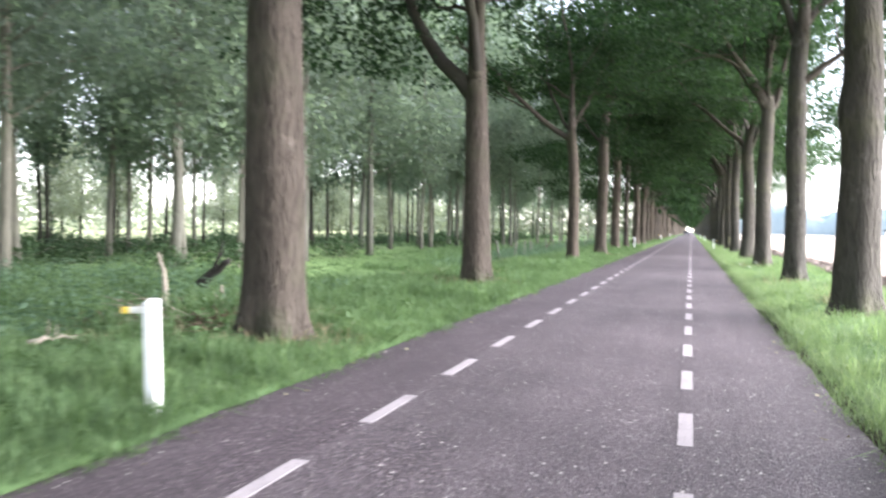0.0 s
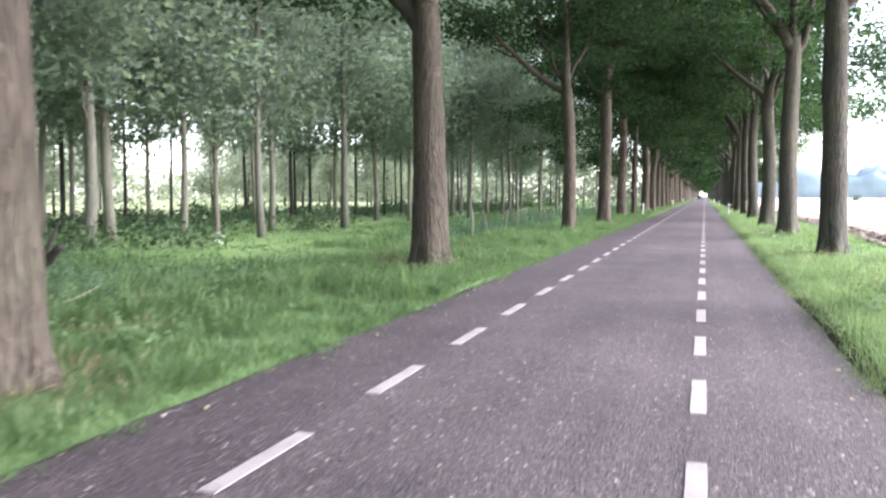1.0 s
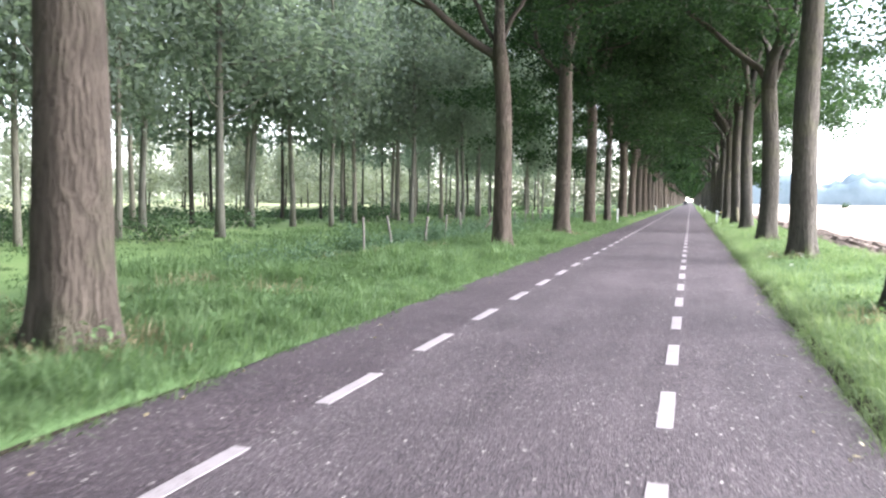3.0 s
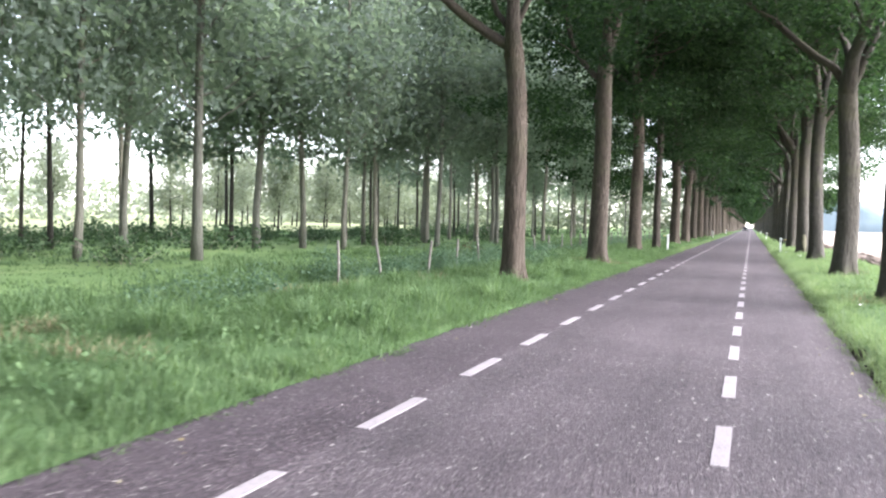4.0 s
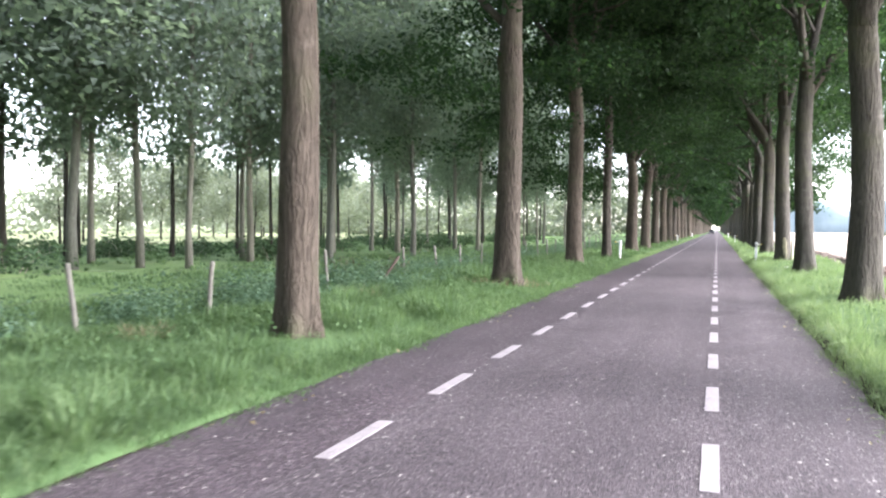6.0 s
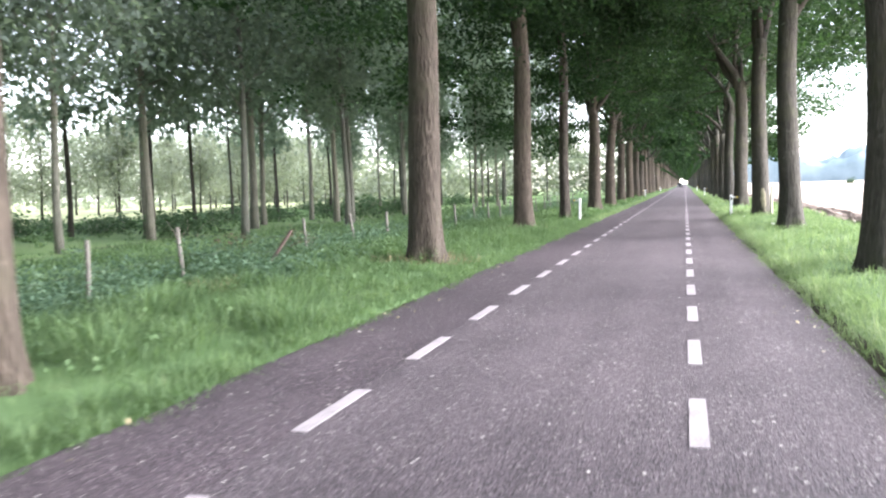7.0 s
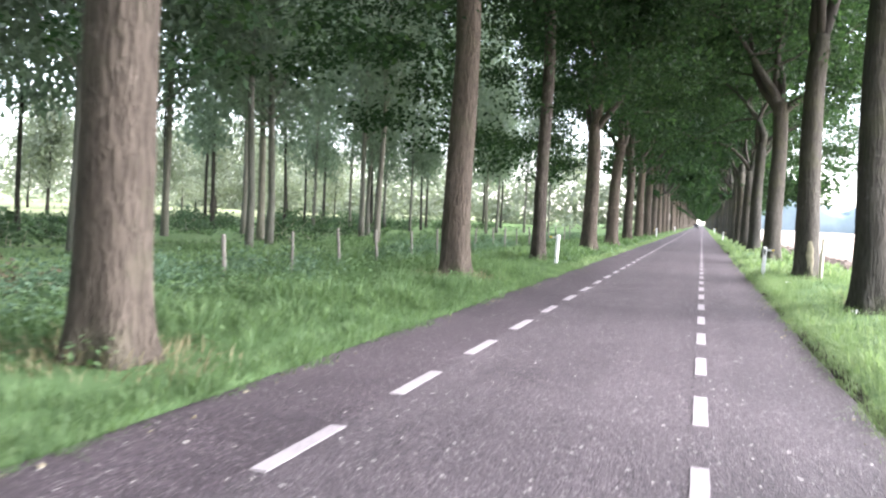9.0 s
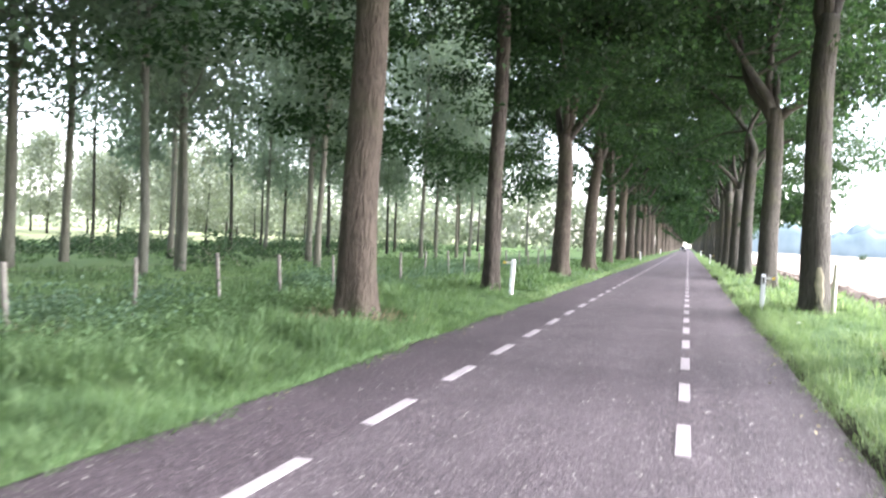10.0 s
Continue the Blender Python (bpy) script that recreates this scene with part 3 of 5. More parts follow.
NEAR_LEFT = [  # x, y, radius, fork height, limbs, extras
    dict(seed=11, at=(-4.51, 8.41), r0=0.35, fork=6.2, limbs=[(4.1, -10, 62, 4.0, 0.13), (5.4, 170, 45, 4.5, 0.12), (5.8, 80, 50, 4.0, 0.11)], burls=[(3.55, -60, 0.10)], low=6.0),
    dict(seed=12, at=(-4.59, 17.95), r0=0.305, fork=4.6, limbs=[(4.1, 165, 64, 5.5, 0.19), (4.4, 100, 72, 6.0, 0.14), (4.5, 280, 76, 6.0, 0.13), (4.1, 5, 62, 5.5, 0.19)], low=6.4, skirt=10, burls=[(4.2, 300, 0.12)]),
    dict(seed=13, at=(-4.55, 33.55), r0=0.24, fork=5.3, limbs=[(4.9, 175, 26, 6.4, 0.12), (5.1, 160, 40, 5.0, 0.07), (5.2, 20, 58, 3.6, 0.08)], low=7.0, clumps=140, lean=(-0.12, 0), burls=[(4.75, 180, 0.15)]),
    dict(seed=14, at=(-4.40, 43.0), r0=0.29, fork=6.6, limbs=[(6.2, 20, 60, 4.5, 0.13), (5.6, 190, 40, 4.0, 0.10), (6.4, 90, 55, 4.0, 0.12)], lean=(0.1, 0), burls=[(5.0, 180, 0.35)], low=5.8, clumps=155, reach=4.9, skirt=6),
    dict(seed=15, at=(-4.54, 52.9), r0=0.27, fork=7.4, limbs=[(6.6, 10, 55, 4.5, 0.12), (7.0, 180, 45, 4.5, 0.12)], lean=(0.0, 0.0), sway=0.08, low=5.0, clumps=250, reach=5.3, skirt=8, closed=0.3),
    dict(seed=16, at=(-4.48, 61.1), r0=0.19, fork=8.2, limbs=[(7.4, 20, 50, 3.6, 0.08), (7.0, 200, 40, 3.6, 0.08)], low=4.4, height=15.0, clumps=330, reach=5.3, skirt=8, closed=1.3),
    dict(seed=17, at=(-4.5, 72.4), r0=0.32, fork=5.2, limbs=[(4.9, 20, 55, 5.0, 0.15), (4.6, 170, 50, 4.6, 0.15), (5.0, 280, 60, 4.6, 0.14)], low=4.8, clumps=330, reach=5.3, skirt=8, closed=1.4),
    dict(seed=18, at=(-4.45, 80.9), r0=0.31, fork=5.2, limbs=[(4.7, 10, 55, 4.8, 0.15), (4.9, 160, 50, 4.6, 0.14)], lean=(0.2, 0), low=4.5, clumps=330, reach=5.3, skirt=8, closed=1.4),
]
NEAR_RIGHT = [
    dict(seed=31, at=(2.53, 14.4), r0=0.335, fork=5.8, limbs=[(5.0, 170, 60, 4.6, 0.14), (5.4, 10, 50, 4.2, 0.12)], burls=[(3.1, 190, 0.22), (3.4, 180, 0.15)], low=6.0, closed=0.6, skirt=7),
    dict(seed=32, at=(2.55, 23.0), r0=0.265, fork=6.6, limbs=[(5.0, 5, 52, 3.6, 0.11), (6.0, 170, 60, 4.5, 0.12), (6.2, 80, 60, 4.5, 0.12)], burls=[(4.4, 0, 0.22), (3.4, 180, 0.12)], low=5.6, closed=0.1, skirt=9),
    dict(seed=33, at=(2.55, 32.8), r0=0.29, fork=6.3, limbs=[(5.9, 178, 34, 5.4, 0.08), (5.7, 10, 54, 4.6, 0.13), (6.0, 100, 68, 5.0, 0.13), (6.1, 270, 66, 5.0, 0.10)], burls=[(3.3, 0, 0.10)], low=6.4, clumps=150, skirt=11),
    dict(seed=34, at=(2.55, 41.7), r0=0.30, fork=5.6, limbs=[(5.0, 0, 66, 5.0, 0.15), (5.1, 170, 62, 5.6, 0.13), (5.3, 80, 66, 4.6, 0.13)], low=6.2, sway=0.12, clumps=200, reach=5.2, skirt=15),
    dict(seed=35, at=(2.55, 52.1), r0=0.27, fork=6.6, limbs=[(5.2, 20, 50, 4.6, 0.15), (5.4, 165, 60, 5.4, 0.16), (5.6, 260, 66, 4.6, 0.13)], lean=(0.18, 0), tilt=-2.4, low=6.1, clumps=250, reach=5.2, skirt=20, closed=0.4),
    dict(seed=36, at=(2.5, 60.4), r0=0.29, fork=6.2, limbs=[(5.9, 20, 66, 5.2, 0.17), (5.7, 165, 68, 5.4, 0.17), (6.0, 250, 72, 5.0, 0.13)], lean=(0.2, 0), tilt=-2.0, low=6.7, label="leaning avenue tree with a patch of bare wood at its foot", clumps=280, reach=5.2, skirt=20, closed=1.0),
    dict(seed=37, at=(2.5, 71.3), r0=0.32, fork=6.0, limbs=[(5.4, 172, 56, 6.0, 0.16), (5.6, 150, 68, 5.6, 0.14), (5.5, 15, 56, 5.0, 0.16), (5.8, 80, 72, 5.0, 0.14)], low=7.0, clumps=280, reach=5.2, skirt=18, closed=1.2),
    dict(seed=38, at=(2.5, 82.4), r0=0.30, fork=5.6, limbs=[(5.0, 165, 58, 5.0, 0.14), (5.2, 20, 52, 4.6, 0.16)], low=5.9, clumps=280, reach=5.2, skirt=20, closed=1.2),
]


def build_avenue():
    for rows, side, bark in ((NEAR_LEFT, 1, M_BARK), (NEAR_RIGHT, -1, M_BARK_BACKLIT)):
        for d in rows:
            d = dict(d)
            x, y = d.pop("at")
            seed, r0, fork, limbs = d.pop("seed"), d.pop("r0"), d.pop("fork"), d.pop("limbs")
            avenue_tree(seed, (x, y, gz(x, y)), r0, fork, limbs, bark=bark, towards=side, **d)
    rng = random.Random(77)
    # trees behind the camera and far down the road are of a few kinds
    for side, x0, bark, starts in ((1, -4.5, M_BARK, (91.0, -2.5)), (-1, 2.5, M_BARK_BACKLIT, (92.0, 5.0))):
        kinds = []
        for k in range(3):
            kinds.append(avenue_tree(200 + k + 10 * (side > 0), (x0, starts[0] + 9.6 * k, gz(x0, 90)), 0.30 + 0.02 * k, 5.0 + 0.4 * k,
                                     [(4.5, 170 - 160 * (k % 2), 55, 5.0, 0.15), (4.8, 10 + 150 * (k % 2), 55, 5.0, 0.14), (4.9, 95, 62, 4.6, 0.13)],
                                     bark=bark, towards=side, clumps=120, per=38, leaf=0.32, low=4.5, sides=14, skirt=16 if side < 0 else 0, closed=0.4))
        thin = []
        for k in range(2):
            thin.append(avenue_tree(230 + k + 10 * (side > 0), (x0, starts[0] + 9.6 * (3 + k), gz(x0, 90)), 0.31, 5.2 + 0.3 * k,
                                    [(4.6, 170 - 160 * (k % 2), 55, 5.0, 0.15), (4.9, 10 + 150 * (k % 2), 55, 5.0, 0.14)], bark=bark, towards=side, clumps=70, per=9, leaf=0.85, low=3.9, sides=10))
        y = starts[0] + 48.0
        i = 0
        while y < 760:
            src = kinds[i % 3] if y < 160 else thin[i % 2]
            x = x0 + rng.uniform(-0.15, 0.15)
            copy_thing(src, pose(x, y, gz(x, y) - 0.02, rng.uniform(-1.5, 1.5), rng.uniform(-1.5, 1.5), rng.choice((-12, 0, 9, 18))))
            y += rng.uniform(8.8, 10.4)
            i += 1
        # unseen trees carrying the avenue on backwards, added to hold off light from behind
        for k, yb in enumerate(starts[1] - 9.5 * i for i in range(5)):
            copy_thing(kinds[k % 3], pose(x0, yb, gz(x0, yb) - 0.02, 0, 0, 20 * k))


build_avenue()


# ---- plantation on the left ----
def forest_tree(seed, r0, height, low, reach, leaves, bark, label, boughs=24, size=0.155, leafage=None):
    rng = np.random.default_rng(seed)
    leafage = leafage or M_POPLEAF
    ob = thing("plantation_tree", (0, 0, 0), label, "tree", "plantation trees")
    path = [Vector((0, 0, -0.1))]
    lx, ly = rng.normal(0, 0.018, 2)
    for i in range(1, 13):
        z = height * i / 12
        path.append(Vector((lx * z + 0.05 * math.sin(z * 0.7 + seed), ly * z + 0.05 * math.sin(z * 0.6 + 2 * seed), z)))
    rr = [r0 * (1.28 if i == 0 else 1.0) * (1 - 0.85 * i / 12) + 0.012 for i in range(13)]
    b = Builder().add(tube(path, rr, 10))
    cs = []
    for i in range(boughs):
        z = low * 0.72 + (height - low * 0.72) * (i / (boughs - 1)) ** 1.1
        j = min(int(z / height * 12), 11)
        p = path[j].lerp(path[j + 1], z / height * 12 - j)
        k = (z - low) / (height - low)
        ln = reach * (0.5 + 0.7 * math.sin(math.pi * min(max(k, 0.0) + 0.25, 1.0))) * rng.uniform(0.6, 1.15)
        sub = limb_path(p, rng.uniform(0, 360), rng.uniform(10, 50), ln, rng, 0.3, 4)
        b.add(tube(sub, [max(rr[j] * 0.32, 0.014) * (1 - 0.8 * q / 4) for q in range(5)], 4, cap=False))
        if z > low * 0.8 or rng.random() < 0.6:
            cs += [sub[1], sub[2], sub[3], sub[4], sub[4] + Vector(rng.normal(0, 0.5, 3))]
    part("trunk", b.mesh("trunk", bark), ob)
    per = max(4, leaves // len(cs))
    shady = [tuple(c) for c in cs if c[2] < 8.6]
    sunny = [tuple(c) for c in cs if c[2] >= 8.6]
    q = spray_cloud(rng, shady, int(per * 1.25), (0.62, 0.62, 0.26), size)
    if sunny:
        q = np.concatenate([q, spray_cloud(rng, sunny, max(3, int(per * 0.8)), (0.62, 0.62, 0.3), size * 1.2)])
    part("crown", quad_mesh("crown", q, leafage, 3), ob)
    return ob


EDGE_TREES = [(-14.6, 21.2, 0.21), (-18.6, 19.4, 0.16), (-16.2, 24.0, 0.21), (-15.6, 26.6, 0.14), (-13.9, 28.5, 0.16), (-16.4, 29.8, 0.12), (-16.5, 33.8, 0.14),
              (-14.2, 35.8, 0.19), (-18.9, 38.3, 0.16), (-15.2, 46.6, 0.13), (-17.3, 47.0, 0.16), (-18.5, 45.4, 0.20), (-20.4, 48.4, 0.15), (-16.3, 51.9, 0.16),
              (-13.7, 53.2, 0.15), (-17.8, 53.8, 0.13), (-12.5, 58.9, 0.14), (-16.5, 58.9, 0.20), (-13.8, 62.4, 0.16), (-18.3, 63.0, 0.16), (-15.6, 65.0, 0.17), (-12.1, 67.8, 0.14),
              (-18.9, 69.3, 0.14), (-15.2, 73.6, 0.16), (-16.2, 76.8, 0.14), (-22.6, 31.0, 0.13), (-21.6, 33.0, 0.12), (-21.5, 41.2, 0.14), (-23.2, 30.4, 0.12)]


def build_plantation():
    rng = random.Random(9)
    pale, dim = "slender pale-barked plantation tree at the wood's edge", "slim plantation tree inside the wood with shade-darkened bark"
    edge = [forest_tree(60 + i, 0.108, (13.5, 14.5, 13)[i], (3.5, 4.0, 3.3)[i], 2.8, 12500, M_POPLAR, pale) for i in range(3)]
    # inner trunks carry their backlit darkness in the bark colour
    inner = [forest_tree(70 + i, (0.098, 0.09, 0.105, 0.094)[i], (12.5, 13.5, 12, 13)[i], (3.9, 4.4, 3.6, 4.0)[i], 2.7, 5000, M_POPLAR_SHADED, dim, 18, 0.21) for i in range(4)]
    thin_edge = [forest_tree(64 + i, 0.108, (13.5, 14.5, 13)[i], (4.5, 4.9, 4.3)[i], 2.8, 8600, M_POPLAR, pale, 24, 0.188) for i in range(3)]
    thin_inner = [forest_tree(75 + i, (0.098, 0.09, 0.105)[i], (12.5, 13.5, 12)[i], (4.8, 5.2, 4.6)[i], 2.7, 4200, M_POPLAR_SHADED, dim, 18, 0.25) for i in range(3)]
    spots = [(x, y, r / 0.148, True) for x, y, r in EDGE_TREES]
    # the first rows stay out of view and are there to shape the light
    y = -6.0
    while y < 122:
        x = -14.0 if (y < 17 or y > 79) else -21.8
        while x > (-30.5 if y < 28 else -27.5):
            px, py = x + rng.uniform(-1.1, 1.1), y + rng.uniform(-1.3, 1.3)
            if all((px - s[0]) ** 2 + (py - s[1]) ** 2 > 4.5 for s in spots) and rng.random() < (0.95 if y < 32 else 0.78 if y < 50 else 0.62 if y < 72 else 0.85):
                spots.append((px, py, rng.uniform(0.7, 1.05), x > -16 or rng.random() < 0.12))
            x -= 4.3 + (1.2 if y > 95 else 0)
        y += 3.1 if -2 < y < 30 else 4.4 if y < 60 else 5.0 if y < 95 else 6.0
    thicket = [forest_tree(80 + i, 0.09, (8.0, 7.0)[i], 2.0, 2.3, 3200, M_POPLAR_SHADED, "bushy young tree with low leafy branches behind the wood", 24, 0.24, M_SCRUB_HAZED) for i in range(2)]
    n = 0
    for y in np.arange(-2, 130, 3.4):
        for x in (-38.5, -44.0, -50.0, -57.0):
            if rng.random() < (0.62 if y < 26 else 0.3 if y < 52 else 0.15 if y < 90 else 0.4):
                m = pose(x + rng.uniform(-1.5, 1.5), y + rng.uniform(-1.5, 1.5), -0.03, 0, 0, rng.uniform(0, 360))
                if n < 2:
                    thicket[n].matrix_basis = m
                else:
                    copy_thing(thicket[n % 2], m)
                n += 1
    used = set()
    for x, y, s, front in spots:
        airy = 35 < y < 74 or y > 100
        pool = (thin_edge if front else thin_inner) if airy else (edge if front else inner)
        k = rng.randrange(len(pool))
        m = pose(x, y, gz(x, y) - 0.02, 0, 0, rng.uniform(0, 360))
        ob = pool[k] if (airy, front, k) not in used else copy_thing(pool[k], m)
        used.add((airy, front, k))
        ob.matrix_basis = m
        w = min(max(s, 0.75), 1.35)
        tall = 1.2 if y < 62 else 1.28
        ob.scale = (w, w, tall * rng.uniform(0.92, 1.08))


build_plantation()


# ---- bushes ----
def bush(seed, rx, rz, leaves, mat, name="bramble_bush", label="low dark green bramble bush on the woodland floor", size=0.19):
    rng = np.random.default_rng(seed)
    ob = thing(name, (0, 0, 0), label, "bush", "bushes under the trees")
    b = Builder()
    cs = []
    for i in range(9):
        az = rng.uniform(0, 360)
        path = limb_path((rng.normal(0, rx * 0.3), rng.normal(0, rx * 0.3), 0), az, rng.uniform(35, 80), rz * rng.uniform(0.7, 1.3), rng, -0.5, 5)
        b.add(tube(path, [0.012 * (1 - 0.7 * q / 5) for q in range(6)], 3, cap=False))
        cs += [path[2], path[3], path[4], path[5]]
    for i in range(30):
        a, r = rng.uniform(0, 6.28), math.sqrt(rng.random()) * rx
        cs.append((math.cos(a) * r, math.sin(a) * r, rz * rng.uniform(0.1, 0.95) * (1 - 0.55 * (r / rx) ** 2)))
    part("stem", b.mesh("stem", M_DEADWOOD), ob)
    part("foliage", quad_mesh("foliage", leaf_cloud(rng, [tuple(c) for c in cs], leaves // len(cs), (0.24, 0.24, 0.16), size, 0.8), mat), ob)
    return ob


def build_bushes():
    rng = random.Random(4)
    kinds = [bush(300 + i, (1.5, 1.1, 1.9)[i], (0.95, 0.8, 1.1)[i], 500, M_BUSH) for i in range(3)]
    spots = []
    for y in np.arange(10, 120, 2.1):
        for x in (-16.5, -19.5, -23.0, -27, -31):
            if rng.random() < (0.22 if x > -18 else 0.42 if x > -21 else 0.62):
                spots.append((x + rng.uniform(-1.4, 1.4), y + rng.uniform(-1, 1)))
    for i, (x, y) in enumerate(spots):
        k = i % 3
        m = pose(x, y, gz(x, y) - 0.03, 0, 0, rng.uniform(0, 360))
        if i < 3:
            kinds[i].matrix_basis = m
        else:
            ob = copy_thing(kinds[k], m)
            s = rng.uniform(0.6, 1.1)
            ob.scale = (s, s, s * rng.uniform(0.7, 1.0))
    # nearer leafy bush at the edge of the wood
    for x, y, s in ((-14.6, 33.2, 0.75), (-13.2, 22.5, 0.9), (-14.0, 20.0, 0.8)):
        ob = copy_thing(kinds[0], pose(x, y, gz(x, y), 0, 0, 40 * y))
        ob.scale = (s, s, s)


build_bushes()


def build_far_hedges():
    """Scrub beyond the plantation paled with haze and backlight, a distant shelter belt, and leaves that close the far
    ends.
    """
    rng = np.random.default_rng(21)
    cs = []
    for i in range(2600):
        y = rng.uniform(-40, 420)
        cs.append((-85 + rng.normal(0, 6) - 0.02 * y, y, 0.3 + rng.random() * (5.4 + 1.4 * math.sin(y * 0.13) + 0.9 * math.sin(y * 0.31))))
    for i in range(1500):
        x = -8 - 80 * rng.random()
        cs.append((x, 172 + rng.normal(0, 8), 0.3 + rng.random() * (8.5 + 2.0 * math.sin(x * 0.5) + 1.5 * math.sin(x * 0.23))))
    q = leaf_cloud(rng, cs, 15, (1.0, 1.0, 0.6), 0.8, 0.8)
    ob = new("far_scrub", quad_mesh("far_scrub", q, M_SCRUB_HAZED))
    tagged(ob, "scrub beyond the wood, its colour paled with haze", "bushes", kind="stuff")


build_far_hedges()


def build_backdrop():
    """Woods on the horizon beyond the field, tinted bluish with haze, too far off to shift."""
    rng = np.random.default_rng(3)
    m, n, l = material("haze_tinted_woods")
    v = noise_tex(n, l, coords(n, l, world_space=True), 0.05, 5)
    # the haze of distance is mixed into this blue-grey
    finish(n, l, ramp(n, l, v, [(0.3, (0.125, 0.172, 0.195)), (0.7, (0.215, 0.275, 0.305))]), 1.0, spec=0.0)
    verts, faces = [], []
    k = 0
    for layer, dist in ((0, 640.0), (1, 720.0)):
        base = len(verts)
        n_pts = 260
        for i in range(n_pts):
            a = radians(2.0 + 80 * i / n_pts)
            x, y = math.sin(a) * dist, math.cos(a) * dist
            h = 17 + 5 * layer + 3.5 * math.sin(i * 0.21 + layer) + 2.5 * math.sin(i * 0.53 + 1) + rng.normal(0, 1.2)
            verts += [(x, y, -1), (x, y, h * 0.7), (x + 3 * math.sin(a), y + 3 * math.cos(a), h), (x + 20 * math.sin(a), y + 20 * math.cos(a), h * 0.9)]
        for i in range(n_pts - 1):
            for j in range(3):
                a = base + i * 4 + j
                faces.append((a, a + 4, a + 5, a + 1))
    tagged(new("backdrop", mesh_of("backdrop", verts, faces, m)), "woods on the far horizon, coloured blue-green with haze", "backdrop", kind="structure")


build_backdrop()


# ---- grass ----
def blades(rng, spots, h, w, lean=0.45):
    """Bent grass blades, one four-cornered face each, that fan out from their tuft."""
    x, y, ox, oy = spots
    n = len(x)
    z = ground_height(x, y) - 0.01
    az = np.arctan2(oy, ox) + rng.normal(0, 0.8, n)
    face = rng.uniform(0, 2 * np.pi, n)
    h = h * rng.uniform(0.5, 1.3, n)
    out = h * np.abs(rng.normal(0, lean, n))
    s = np.stack([np.cos(face) * w, np.sin(face) * w, np.zeros(n)], 1)
    b = np.stack([x, y, z], 1)
    d = np.stack([np.cos(az), np.sin(az), np.zeros(n)], 1)
    mid = b + d * (out * 0.3)[:, None] + np.array([0, 0, 1.0]) * (h * 0.6)[:, None]
    tip = b + d * out[:, None] + np.array([0, 0, 1.0]) * (h * np.clip(1 - 0.35 * (out / h) ** 2, 0.3, 1))[:, None]
    return np.stack([b - s, mid + s * 0.9, tip, mid - s * 0.9], 1).reshape(-1, 3)


def tufted(rng, n, x0, x1, y0, y1, power=1.0, many=14, width=0.10):
    """Places that gather into tufts, thinner with distance when power is above 1, and their offsets from the tuft's middle."""
    m = n // many
    cx, cy = rng.uniform(x0, x1, m), y0 + (y1 - y0) * rng.random(m) ** power
    ox, oy = rng.normal(0, width, m * many), rng.normal(0, width, m * many)
    x, y = np.repeat(cx, many) + ox, np.repeat(cy, many) + oy
    k = (x > min(x0, x1) - 0.02) & (x < max(x0, x1) + 0.02)
    return x[k], y[k], ox[k], oy[k]


def patchy(x, y, a, b, sx=0.9, sy=0.6):
    return a + (b - a) * (0.5 + 0.25 * np.sin(x * sx + 1.3 * np.sin(y * 0.35)) + 0.25 * np.sin(y * sy + 2 * np.sin(x * 0.5)))


POST_YS = [31.2, 33.3, 36.1, 38.1, 40.3, 42.75, 44.7, 47.2, 49.6, 51.9, 54.1, 56.25, 58.6, 60.8, 63.1, 65.35, 67.6, 69.8, 72.1, 74.6, 77.0, 79.5, 82, 84.5, 87]


